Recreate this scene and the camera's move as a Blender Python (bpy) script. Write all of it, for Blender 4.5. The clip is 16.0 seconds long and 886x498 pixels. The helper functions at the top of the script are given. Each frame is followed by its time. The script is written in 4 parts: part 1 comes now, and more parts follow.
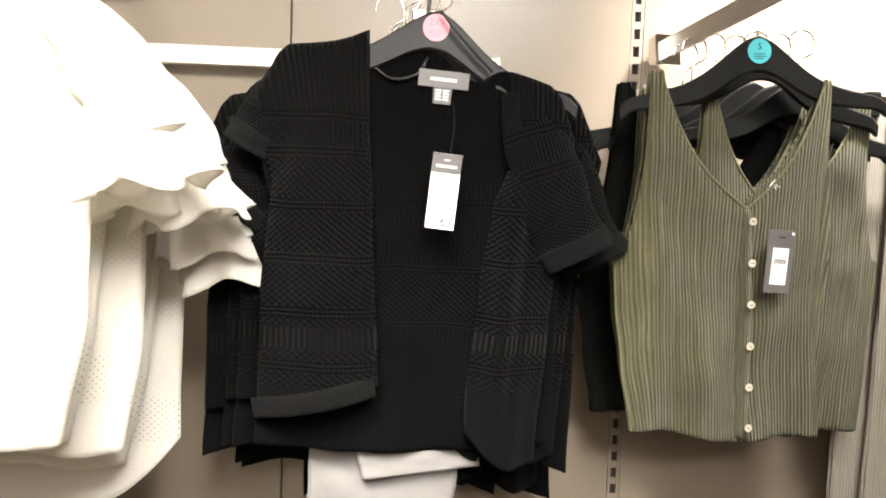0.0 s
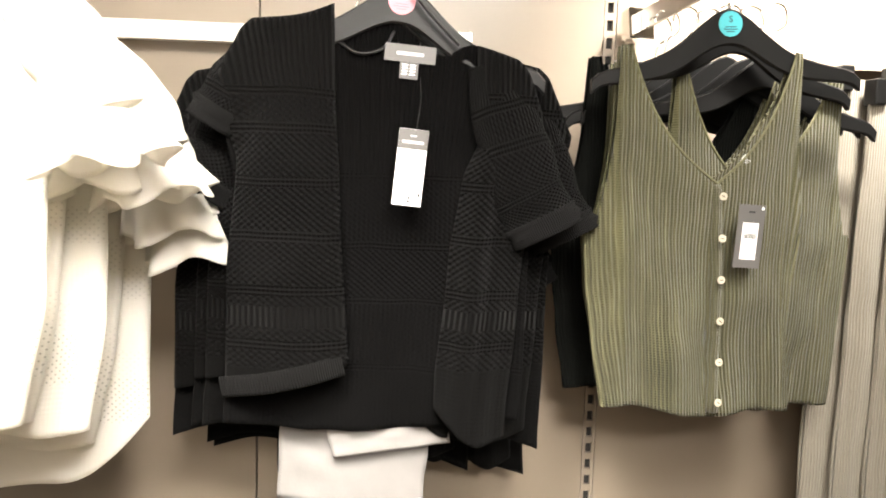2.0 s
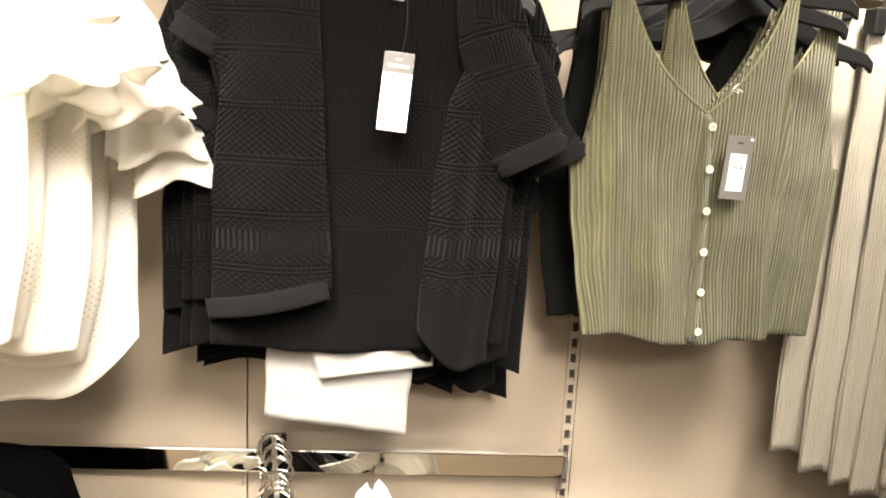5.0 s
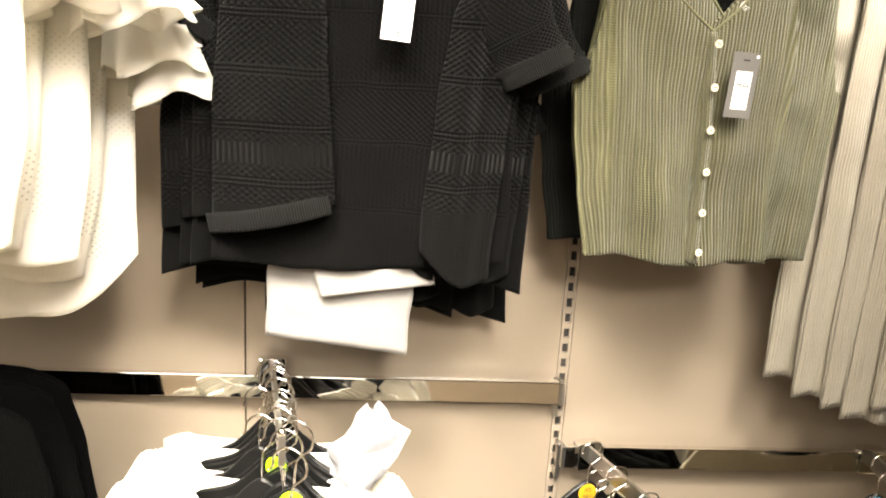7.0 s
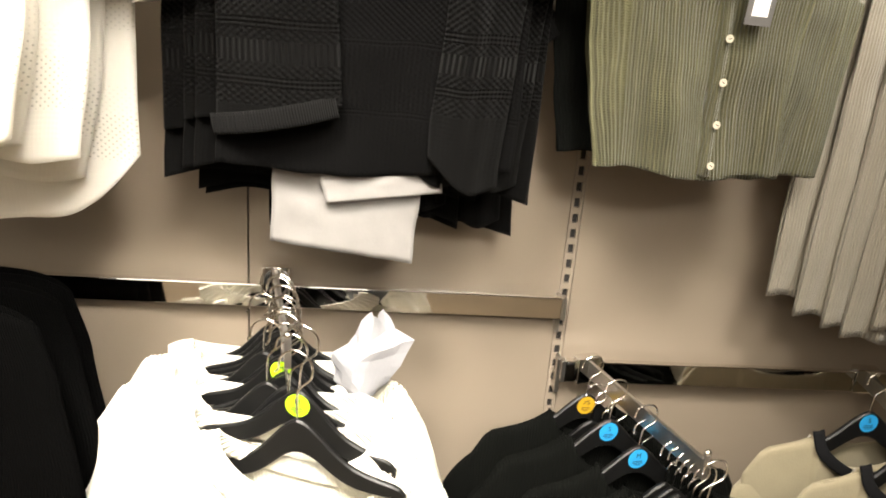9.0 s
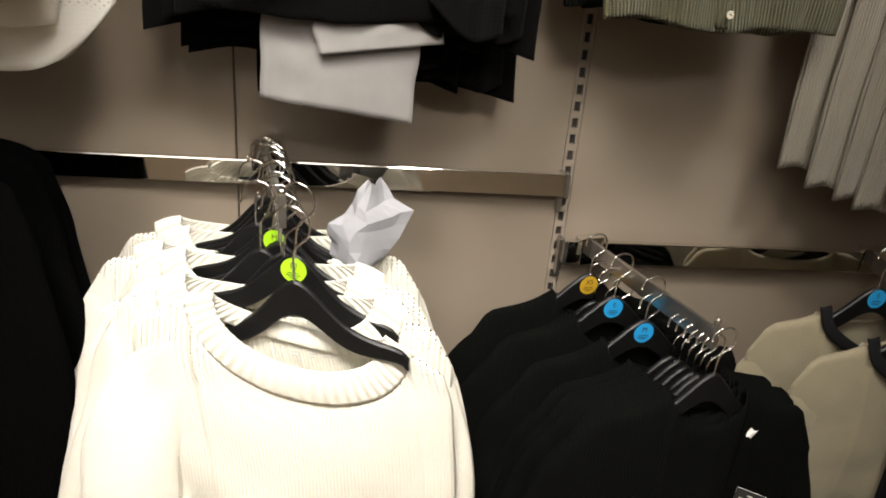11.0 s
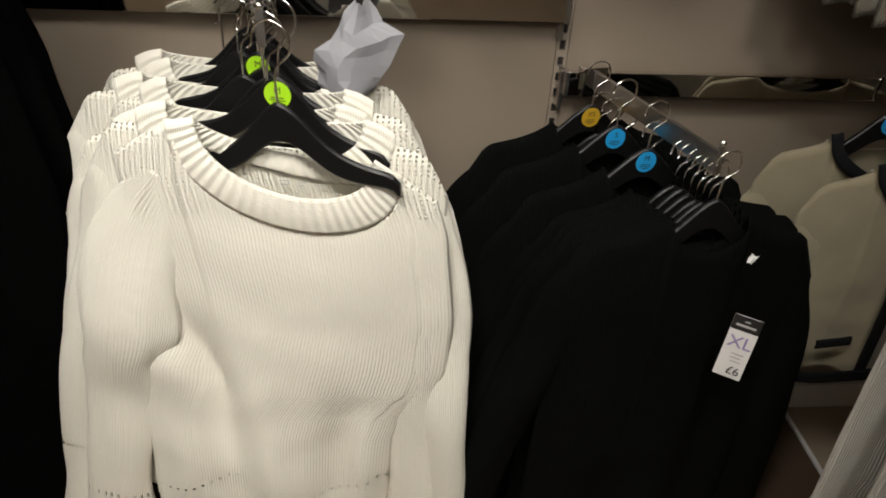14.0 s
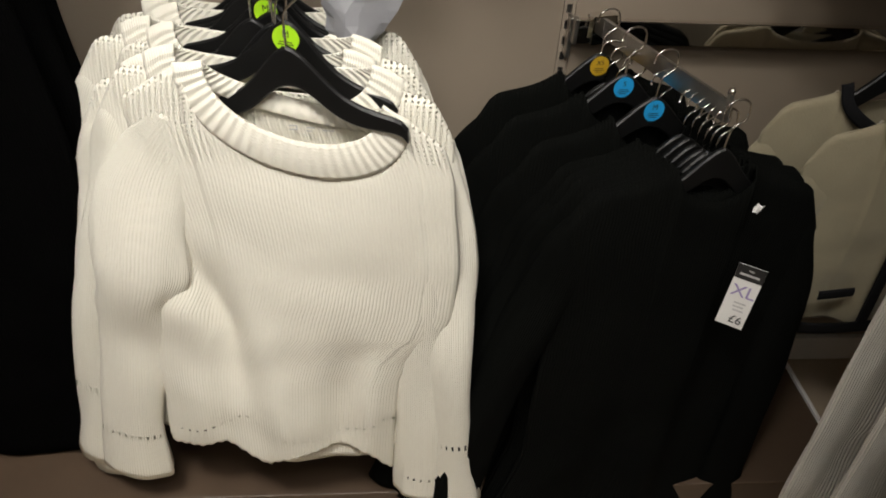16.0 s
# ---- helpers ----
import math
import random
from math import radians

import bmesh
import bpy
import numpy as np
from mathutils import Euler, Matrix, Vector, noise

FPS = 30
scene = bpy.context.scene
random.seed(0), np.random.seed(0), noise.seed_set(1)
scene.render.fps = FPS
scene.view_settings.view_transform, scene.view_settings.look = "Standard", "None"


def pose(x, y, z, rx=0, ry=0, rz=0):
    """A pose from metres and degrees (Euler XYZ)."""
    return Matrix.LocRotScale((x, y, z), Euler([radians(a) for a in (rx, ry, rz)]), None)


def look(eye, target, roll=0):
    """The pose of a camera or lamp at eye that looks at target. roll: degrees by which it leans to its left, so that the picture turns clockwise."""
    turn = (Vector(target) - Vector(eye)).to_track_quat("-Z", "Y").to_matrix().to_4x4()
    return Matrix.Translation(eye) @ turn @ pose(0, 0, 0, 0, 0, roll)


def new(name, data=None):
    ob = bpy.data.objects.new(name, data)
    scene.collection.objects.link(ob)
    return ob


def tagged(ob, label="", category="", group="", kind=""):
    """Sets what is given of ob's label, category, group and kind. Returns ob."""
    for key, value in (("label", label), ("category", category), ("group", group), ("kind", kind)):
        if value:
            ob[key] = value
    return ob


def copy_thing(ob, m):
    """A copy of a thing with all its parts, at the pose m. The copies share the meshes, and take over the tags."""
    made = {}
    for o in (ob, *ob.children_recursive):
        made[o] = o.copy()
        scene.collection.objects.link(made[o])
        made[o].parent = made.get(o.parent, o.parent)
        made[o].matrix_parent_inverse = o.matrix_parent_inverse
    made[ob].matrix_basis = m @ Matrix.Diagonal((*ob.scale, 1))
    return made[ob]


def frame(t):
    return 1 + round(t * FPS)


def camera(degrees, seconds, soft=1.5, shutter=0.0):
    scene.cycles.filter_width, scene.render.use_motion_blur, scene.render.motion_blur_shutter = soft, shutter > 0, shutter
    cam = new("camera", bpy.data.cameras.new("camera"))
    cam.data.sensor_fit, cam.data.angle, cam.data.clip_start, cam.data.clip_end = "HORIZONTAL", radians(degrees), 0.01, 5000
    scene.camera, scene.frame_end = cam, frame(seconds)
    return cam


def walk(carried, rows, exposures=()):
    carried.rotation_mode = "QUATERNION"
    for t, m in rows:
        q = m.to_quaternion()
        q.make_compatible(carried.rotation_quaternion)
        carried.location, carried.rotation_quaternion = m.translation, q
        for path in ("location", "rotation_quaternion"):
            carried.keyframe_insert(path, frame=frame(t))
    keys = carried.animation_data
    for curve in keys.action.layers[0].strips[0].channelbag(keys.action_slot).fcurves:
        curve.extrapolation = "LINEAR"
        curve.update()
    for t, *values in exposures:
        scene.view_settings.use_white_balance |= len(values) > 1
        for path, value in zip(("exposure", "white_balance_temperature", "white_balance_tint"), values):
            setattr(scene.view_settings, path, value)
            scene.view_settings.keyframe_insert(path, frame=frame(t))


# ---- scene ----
cam = camera(60.0, 16.0, soft=1.9)
PATH = [
    (0, (0.012, -0.229, 1.883), (0.1, 1.764, 1.738), 2.1),
    (0.5, (0.012, -0.23, 1.875), (0.12, 1.762, 1.731), 2.2),
    (1, (0.023, -0.231, 1.874), (0.126, 1.761, 1.724), 2.0),
    (1.5, (0.038, -0.225, 1.885), (0.141, 1.763, 1.697), 1.8),
    (2, (0.045, -0.223, 1.881), (0.158, 1.764, 1.681), 1.8),
    (2.5, (0.043, -0.229, 1.871), (0.159, 1.759, 1.683), 1.8),
    (3, (0.043, -0.232, 1.87), (0.158, 1.757, 1.689), 1.6),
    (3.5, (0.048, -0.238, 1.876), (0.189, 1.749, 1.695), 2.0),
    (4, (0.063, -0.233, 1.882), (0.241, 1.748, 1.67), 2.4),
    (4.5, (0.065, -0.226, 1.877), (0.198, 1.747, 1.579), 2.6),
    (4.7, (0.069, -0.226, 1.881), (0.183, 1.74, 1.537), 2.7),
    (6.8, (0.049, -0.244, 1.815), (0.198, 1.698, 1.361), 3.0),
    (7, (0.047, -0.234, 1.812), (0.202, 1.702, 1.334), 3.3),
    (7.5, (0.045, -0.236, 1.803), (0.197, 1.691, 1.286), 3.5),
    (8, (0.042, -0.235, 1.799), (0.209, 1.681, 1.25), 3.5),
    (8.5, (0.039, -0.231, 1.794), (0.208, 1.669, 1.192), 4.0),
    (9, (0.034, -0.228, 1.778), (0.205, 1.653, 1.122), 4.6),
    (9.2, (0.032, -0.233, 1.767), (0.21, 1.646, 1.107), 4.4),
    (11.3, (0.02, -0.196, 1.642), (0.249, 1.592, 0.776), 4.9),
    (11.5, (0.028, -0.188, 1.633), (0.27, 1.581, 0.732), 4.8),
    (12, (0.048, -0.182, 1.6), (0.289, 1.534, 0.601), 4.2),
    (12.5, (0.052, -0.187, 1.589), (0.278, 1.501, 0.54), 3.5),
    (13, (0.054, -0.193, 1.585), (0.267, 1.481, 0.512), 3.5),
    (13.5, (0.051, -0.198, 1.587), (0.251, 1.456, 0.481), 3.7),
    (14, (0.049, -0.207, 1.586), (0.244, 1.441, 0.469), 3.7),
    (14.5, (0.047, -0.212, 1.586), (0.235, 1.423, 0.449), 3.5),
    (15, (0.047, -0.217, 1.583), (0.233, 1.404, 0.427), 3.4),
    (15.5, (0.047, -0.22, 1.581), (0.231, 1.38, 0.395), 3.7),
    (16, (0.045, -0.223, 1.58), (0.227, 1.359, 0.37), 4.0),
]
EXPOSURES = [(0, -0.33, 6520, 10), (1.5, -0.08, 6650, 10), (3.5, 0.15, 6750, 10), (4.5, 0.35, 6900, 10), (7.0, 0.48, 7100, 9), (8.0, 0.38, 7100, 9), (9.0, -0.15, 6900, 9), (11.5, -1.5, 6550, 10), (12.0, -1.84, 6500, 10), (12.5, -1.95, 6480, 9), (16, -2.0, 6480, 9)]
walk(cam, [(t, look(eye, target, roll)) for t, eye, target, roll in PATH], EXPOSURES)


# ---- light ----
def dim_world():
    w = bpy.data.worlds.new("world")
    scene.world = w
    w.use_nodes = True
    w.node_tree.nodes["Background"].inputs[0].default_value = (0.9, 0.88, 0.84, 1)
    w.node_tree.nodes["Background"].inputs[1].default_value = 0.05


dim_world()
# no fixture is in view: places, aims and watts are set to brighten areas
LAMPS = [
    ((0.20, -0.62, 2.93), (-0.46, 0.85, 1.75), 0.7, 36, 80),
    ((0.75, -0.1, 2.93), (0.85, 0.75, 0.8), 0.25, 10, 75),
    ((-0.35, -0.25, 2.93), (-0.2, 0.7, 0.85), 0.45, 30, 62),
    ((-0.8, 0.78, 2.93), (-0.75, 0.85, 2.0), 0.2, 7, 150),
    ((0.85, 0.70, 2.93), (0.78, 1.2, 2.3), 0.2, 27, 58),
    ((-0.78, -2.0, 2.93), (-0.2, 0.5, 1.2), 1.8, 21, 170),
    # narrow spot added to brighten the wall between cardigans and vests
    ((0.35, -1.9, 2.93), (0.22, 1.2, 1.42), 0.4, 1.6, 20),
]


def area_lamp(eye, target, size, watts, spread):
    d = bpy.data.lights.new("lamp_light", "AREA")
    d.shape, d.size, d.energy, d.color = "DISK", size, watts, (1.0, 0.955, 0.895)
    d.spread = radians(spread)
    o = new("lamp_light", d)
    o.matrix_world = look(eye, target)
    return o


for L in LAMPS:
    area_lamp(*L)


# ---- materials ----
class Tree:
    """A few shorthands for a node material."""

    def __init__(self, name):
        self.mat = bpy.data.materials.new(name)
        self.mat.use_nodes = True
        self.t = self.mat.node_tree
        self.bsdf = self.t.nodes["Principled BSDF"]
        self.out = self.t.nodes["Material Output"]

    def put(self, socket, value):
        if isinstance(value, bpy.types.NodeSocket):
            self.t.links.new(value, socket)
        else:
            socket.default_value = value

    def node(self, kind, **inputs):
        n = self.t.nodes.new(kind)
        for k, v in inputs.items():
            self.put(n.inputs[k.replace("_", " ")], v)
        return n

    def m(self, op, a, b=0.0, c=0.0):
        n = self.t.nodes.new("ShaderNodeMath")
        n.operation = op
        for s, v in zip(n.inputs, (a, b, c)):
            self.put(s, v)
        return n.outputs[0]

    def uv(self):
        n = self.t.nodes.new("ShaderNodeUVMap")
        s = self.t.nodes.new("ShaderNodeSeparateXYZ")
        self.t.links.new(n.outputs[0], s.inputs[0])
        return n.outputs[0], s.outputs[0], s.outputs[1]

    def obj(self):
        return self.t.nodes.new("ShaderNodeTexCoord").outputs["Object"]

    def noise(self, vec, scale, detail=3.0, rough=0.5):
        n = self.node("ShaderNodeTexNoise", Vector=vec, Scale=scale, Detail=detail, Roughness=rough)
        return n.outputs["Fac"]

    def ramp(self, fac, stops, mode="LINEAR"):
        n = self.t.nodes.new("ShaderNodeValToRGB")
        n.color_ramp.interpolation = mode
        e = n.color_ramp.elements
        while len(e) < len(stops):
            e.new(0.5)
        for el, (p, c) in zip(e, stops):
            el.position, el.color = p, (*c, 1)
        self.put(n.inputs[0], fac)
        return n.outputs[0]

    def mix(self, fac, a, b):
        n = self.t.nodes.new("ShaderNodeMix")
        n.data_type = "RGBA"
        self.put(n.inputs[0], fac)
        self.put(n.inputs[6], a)
        self.put(n.inputs[7], b)
        return n.outputs[2]

    def bump(self, height, strength, distance):
        n = self.node("ShaderNodeBump", Height=height, Strength=strength, Distance=distance)
        self.put(self.bsdf.inputs["Normal"], n.outputs[0])

    def set(self, **kw):
        for k, v in kw.items():
            self.put(self.bsdf.inputs[k.replace("_", " ")], v)
        return self.mat

    def thin(self, col, share):
        """Thin cloth lets some light through."""
        tl = self.node("ShaderNodeBsdfTranslucent", Color=col)
        mx = self.t.nodes.new("ShaderNodeMixShader")
        mx.inputs[0].default_value = share
        before = self.out.inputs[0].links[0].from_socket
        self.t.links.new(before, mx.inputs[1])
        self.t.links.new(tl.outputs[0], mx.inputs[2])
        self.t.links.new(mx.outputs[0], self.out.inputs[0])

    def holes(self, mask):
        """Real gaps in the knit where mask is 1."""
        tr = self.t.nodes.new("ShaderNodeBsdfTransparent")
        mx = self.t.nodes.new("ShaderNodeMixShader")
        self.put(mx.inputs[0], mask)
        self.t.links.new(self.bsdf.outputs[0], mx.inputs[1])
        self.t.links.new(tr.outputs[0], mx.inputs[2])
        self.t.links.new(mx.outputs[0], self.out.inputs[0])


TAU = 2 * math.pi


def c4(r, g, b):
    return (r, g, b, 1)


def varied(T, vec, col, lo=0.8, hi=1.12, scale=14.0):
    f = T.noise(vec, scale, 5.0, 0.6)
    a = tuple(min(1, x * lo) for x in col)
    b = tuple(min(1, x * hi) for x in col)
    return T.ramp(f, [(0.3, a), (0.72, b)])


def plain(name, col, rough=0.6, metal=0.0, lo=0.85, hi=1.1, scale=20.0, bump=0.0, sheen=0.0, coat=0.0, rv=0.16, spec=0.5):
    T = Tree(name)
    v = T.obj()
    if bump:
        T.bump(T.noise(v, 260.0, 4.0), bump, 0.002)
    r = T.m("MULTIPLY_ADD", T.noise(v, 35.0, 4.0), rv, rough - rv / 2)
    return T.set(Base_Color=varied(T, v, col, lo, hi, scale), Roughness=r, Metallic=metal, Sheen_Weight=sheen, Coat_Weight=coat, Specular_IOR_Level=spec)


def rib_knit(name, col, pitch=0.007, depth=0.0028, uneven=0.5, lo=0.72, hi=1.15, rows=0.004, sheen=0.25, hole=False, spec=0.25, groove=0.62, wobble=1.6, streak=0.0):
    """Vertical ribs along v with fine stitch rows; the ribs vary in width and height."""
    T = Tree(name)
    vec, u, v = T.uv()
    wob = T.m("MULTIPLY_ADD", T.noise(vec, 16.0, 2.0), pitch * wobble, u)
    ph = T.m("MULTIPLY", wob, TAU / pitch)
    r1 = T.m("SINE", ph)
    r2 = T.m("SINE", T.m("MULTIPLY", wob, TAU / (pitch * 2.63)))
    ribs = T.m("MULTIPLY_ADD", r2, uneven, r1)
    st = T.m("SINE", T.m("MULTIPLY_ADD", r1, 0.9, T.m("MULTIPLY", v, TAU / rows)))
    fuzz = T.noise(vec, 700.0, 3.0, 0.7)
    h = T.m("MULTIPLY_ADD", fuzz, 0.5, T.m("MULTIPLY_ADD", st, 0.22, ribs))
    T.bump(h, 0.9, depth)
    base = varied(T, vec, col, lo, hi, 9.0)
    # grooves between ribs are mixed darker, as shade put into the yarn colour
    deep = tuple(x * groove for x in col)
    f = T.m("MULTIPLY_ADD", ribs, -0.22, 0.34)
    heather = T.m("GREATER_THAN", T.noise(vec, 950.0, 1.0), 0.6)
    c = T.mix(f, base, c4(*deep))
    c = T.mix(T.m("MULTIPLY", heather, 0.25), c, c4(*(min(1, x * 1.7) for x in col)))
    if streak:
        # paler ribs that run the whole length of the cloth
        line = T.node("ShaderNodeCombineXYZ", X=u, Y=T.m("MULTIPLY", v, 0.035))
        pale = T.ramp(T.noise(line.outputs[0], 150.0, 3.0, 0.75), [(0.44, (0, 0, 0)), (0.66, (1, 1, 1))])
        patch = T.m("MULTIPLY_ADD", T.noise(vec, 9.0, 2.0), 1.5, -0.25)
        on_rib = T.m("MULTIPLY_ADD", ribs, 0.3, 0.55)
        c = T.mix(T.m("MULTIPLY", T.m("MULTIPLY", T.m("MULTIPLY", pale, patch), on_rib), streak), c, c4(*(min(1, x * 2.4 + 0.035) for x in col)))
    if hole:
        a = T.m("GREATER_THAN", T.m("SINE", T.m("MULTIPLY", u, TAU / 0.0080)), 0.35)
        b = T.m("GREATER_THAN", T.m("SINE", T.m("MULTIPLY", v, TAU / 0.0066)), 0.05)
        region = T.m("GREATER_THAN", T.noise(vec, 11.0, 1.0), 0.36)
        top = T.m("LESS_THAN", T.m("MULTIPLY_ADD", T.noise(vec, 18.0, 2.0), -0.09, v), 0.065)
        lace = T.m("MULTIPLY", T.m("MULTIPLY", a, b), T.m("MULTIPLY", region, top))
        arc = T.m("MULTIPLY", T.m("ABSOLUTE", T.m("SINE", T.m("MULTIPLY_ADD", u, math.pi * 3.85, 0.845))), 0.058)
        body = T.m("LESS_THAN", u, 1.0)
        row = T.m("LESS_THAN", T.m("ABSOLUTE", T.m("SUBTRACT", v, T.m("ADD", arc, 0.632))), 0.0040)
        dots = T.m("GREATER_THAN", T.m("SINE", T.m("MULTIPLY", u, TAU / 0.0165)), 0.45)
        cuff = T.m("LESS_THAN", T.m("ABSOLUTE", T.m("SUBTRACT", v, 0.775)), 0.0040)
        cuff = T.m("MULTIPLY", cuff, T.m("GREATER_THAN", u, 1.0))
        T.holes(T.m("MAXIMUM", lace, T.m("MULTIPLY", T.m("MAXIMUM", T.m("MULTIPLY", row, body), cuff), dots)))
    return T.set(Base_Color=c, Roughness=0.92, Sheen_Weight=sheen, Sheen_Roughness=0.6, Specular_IOR_Level=spec)


def band_knit(name, col, bands, length, pitch=0.0115, depth=0.004, holes=0.0, sheen=0.2, lo=0.8, hi=1.2, shade=0.25, through_light=0.0):
    """A knit in horizontal bands. bands: (v, rows, honeycomb, cables) from that v on, v in metres from the shoulder."""
    T = Tree(name)
    vec, u, v0 = T.uv()
    v = T.m("MULTIPLY_ADD", T.noise(vec, 7.0, 1.0), 0.012, T.m("SUBTRACT", v0, 0.006))
    sel = T.ramp(T.m("DIVIDE", v, length), [(a / length, (r, g, b)) for a, r, g, b in bands], "CONSTANT")
    s = T.t.nodes.new("ShaderNodeSeparateColor")
    T.t.links.new(sel, s.inputs[0])
    su = T.m("SINE", T.m("MULTIPLY", u, TAU / pitch))
    sv = T.m("SINE", T.m("MULTIPLY", v, TAU / (pitch * 0.82)))
    su2 = T.m("SINE", T.m("MULTIPLY", u, TAU / (pitch * 1.45)))
    su3 = T.m("SINE", T.m("MULTIPLY", v, TAU / (pitch * 1.2)))
    honey = T.m("MULTIPLY", su2, su3)
    bead = T.m("MULTIPLY_ADD", T.m("SINE", T.m("MULTIPLY", u, TAU / 0.006)), 0.35, sv)
    h = T.m("MULTIPLY", s.outputs[0], bead)
    h = T.m("MULTIPLY_ADD", s.outputs[1], T.m("MULTIPLY", honey, 1.0), h)
    h = T.m("MULTIPLY_ADD", s.outputs[2], su, h)
    fine = T.m("MULTIPLY", T.m("SINE", T.m("MULTIPLY", u, TAU / 0.0035)), T.m("SINE", T.m("MULTIPLY", v, TAU / 0.0035)))
    hh = T.m("MULTIPLY_ADD", fine, 0.12, h)
    hh = T.m("MULTIPLY_ADD", T.noise(vec, 600.0, 3.0, 0.7), 0.3, hh)
    T.bump(hh, 0.8, depth)
    base = varied(T, vec, col, lo, hi, 12.0)
    # stitches that lie low are coloured darker: shade painted into the recesses
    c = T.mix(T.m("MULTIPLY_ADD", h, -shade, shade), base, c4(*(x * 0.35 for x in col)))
    if holes:
        hm = T.m("MULTIPLY", s.outputs[1], T.m("LESS_THAN", honey, -holes))
        T.holes(hm)
    if through_light:
        T.thin(c4(*col), through_light)
    return T.set(Base_Color=c, Roughness=0.92, Sheen_Weight=sheen, Sheen_Roughness=0.5, Specular_IOR_Level=0.06)


BLACK_BANDS = [(0, 0, 0, 0.9), (0.088, 0.6, 0, 0), (0.1, 0, 0.45, 0.5), (0.135, 0.7, 0, 0), (0.15, 0.06, 0.75, 0),
               (0.207, 0.7, 0, 0), (0.222, 0, 1, 0), (0.285, 0.7, 0, 0), (0.299, 0.06, 0.75, 0), (0.362, 0.7, 0, 0),
               (0.376, 0, 0.7, 0), (0.392, 0, 0, 0.9), (0.42, 0, 0.7, 0), (0.437, 0.7, 0, 0), (0.452, 0.1, 0.6, 0), (0.477, 0.05, 0, 0.05)]
INSIDE_BANDS = [(0, 0, 0, 0.55), (0.2, 0.45, 0, 0.1), (0.21, 0, 0.3, 0.2), (0.3, 0.4, 0, 0), (0.31, 0, 0.5, 0), (0.38, 0.4, 0, 0), (0.39, 0, 0.2, 0.3), (0.48, 0.3, 0, 0), (0.49, 0, 0.1, 0.1)]
LACE_BANDS = [(0, 0, 0.5, 0.3), (0.1, 0.15, 0, 0.2), (0.25, 0.6, 0.4, 0), (0.3, 0.1, 0, 0.3), (0.38, 0.7, 0.3, 0), (0.42, 0, 0.9, 0.3), (0.49, 0.8, 0, 0), (0.53, 0.1, 0, 0.3)]

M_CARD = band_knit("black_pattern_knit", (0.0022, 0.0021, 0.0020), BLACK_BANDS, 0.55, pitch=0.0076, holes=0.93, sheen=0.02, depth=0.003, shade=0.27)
M_CARD_BACK = band_knit("black_inside_knit", (0.0019, 0.0018, 0.0018), INSIDE_BANDS, 0.6, pitch=0.0068, sheen=0.01, depth=0.0022, shade=0.3)
M_CARD_RIB = rib_knit("black_rib_knit", (0.0075, 0.007, 0.007), 0.0105, 0.004, 0.1, sheen=0.04)
M_CARD_HEM = rib_knit("black_hem_knit", (0.0030, 0.0028, 0.0028), 0.004, 0.0006, 0.3, sheen=0.015, spec=0.12)
M_LACE = band_knit("white_lace_knit", (0.91, 0.89, 0.84), LACE_BANDS, 0.62, pitch=0.008, depth=0.00035, holes=0.72, lo=0.96, hi=1.03, shade=0.02, through_light=0.58)
M_WHITE = rib_knit("cream_white_knit", (0.80, 0.765, 0.66), 0.0050, 0.00028, 0.2, 0.95, 1.04, sheen=0.1, hole=True, groove=0.9, wobble=0.5)
M_WHITE_RIB = rib_knit("cream_white_rib", (0.80, 0.765, 0.66), 0.0112, 0.0009, 0.1, 0.97, 1.03, sheen=0.1, groove=0.92, wobble=0.4)
M_GREEN = rib_knit("olive_rib_knit", (0.074, 0.070, 0.029), 0.0054, 0.0022, 0.5, sheen=0.12, lo=0.8, hi=1.15, wobble=0.3, streak=0.85)
M_GREEN_HEM = rib_knit("olive_placket_knit", (0.070, 0.066, 0.027), 0.003, 0.0009, 0.3)
M_GREEN_EDGE = plain("olive_rolled_edge", (0.125, 0.120, 0.064), 0.9, bump=0.3)
M_BLACK = rib_knit("black_fine_knit", (0.0040, 0.0044, 0.0038), 0.005, 0.0006, 0.2, sheen=0.0, spec=0.05)
# darker copy of M_BLACK: shade below the lace tops put into the colour
M_BLACK_SHADED = rib_knit("black_knit_shaded", (0.0016, 0.0016, 0.0016), 0.005, 0.0006, 0.2, sheen=0.0, spec=0.03)
M_GREY = rib_knit("taupe_rib_knit", (0.225, 0.200, 0.155), 0.0046, 0.0006, 0.15, 0.88, 1.08, wobble=0.4)
M_GREY_PALE = rib_knit("pale_grey_rib_knit", (0.62, 0.59, 0.53), 0.0062, 0.0012, 0.15, 0.88, 1.08, wobble=0.4)
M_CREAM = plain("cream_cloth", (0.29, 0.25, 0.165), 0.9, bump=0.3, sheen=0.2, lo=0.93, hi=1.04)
M_TRIM = plain("black_trim_cloth", (0.006, 0.006, 0.007), 0.85, bump=0.3, spec=0.2)
M_HANGER = plain("black_plastic", (0.006, 0.006, 0.006), 0.42, bump=0.02, rv=0.06, spec=0.28)
M_CHROME = plain("chrome", (0.86, 0.84, 0.81), 0.05, 1.0, 0.97, 1.02, 6.0, rv=0.03)
# high left chrome rail: bright reflection put into a pale, rougher colour
M_CHROME_PALE = plain("chrome_pale_reflection", (0.78, 0.73, 0.66), 0.3, 0.35)
M_STEEL = plain("dull_steel", (0.52, 0.50, 0.47), 0.33, 1.0)
M_WALL = plain("taupe_laminate", (0.272, 0.222, 0.172), 0.34, lo=0.95, hi=1.03, scale=3.0, bump=0.02)
M_JOINT = plain("dark_joint", (0.02, 0.018, 0.016), 0.8)
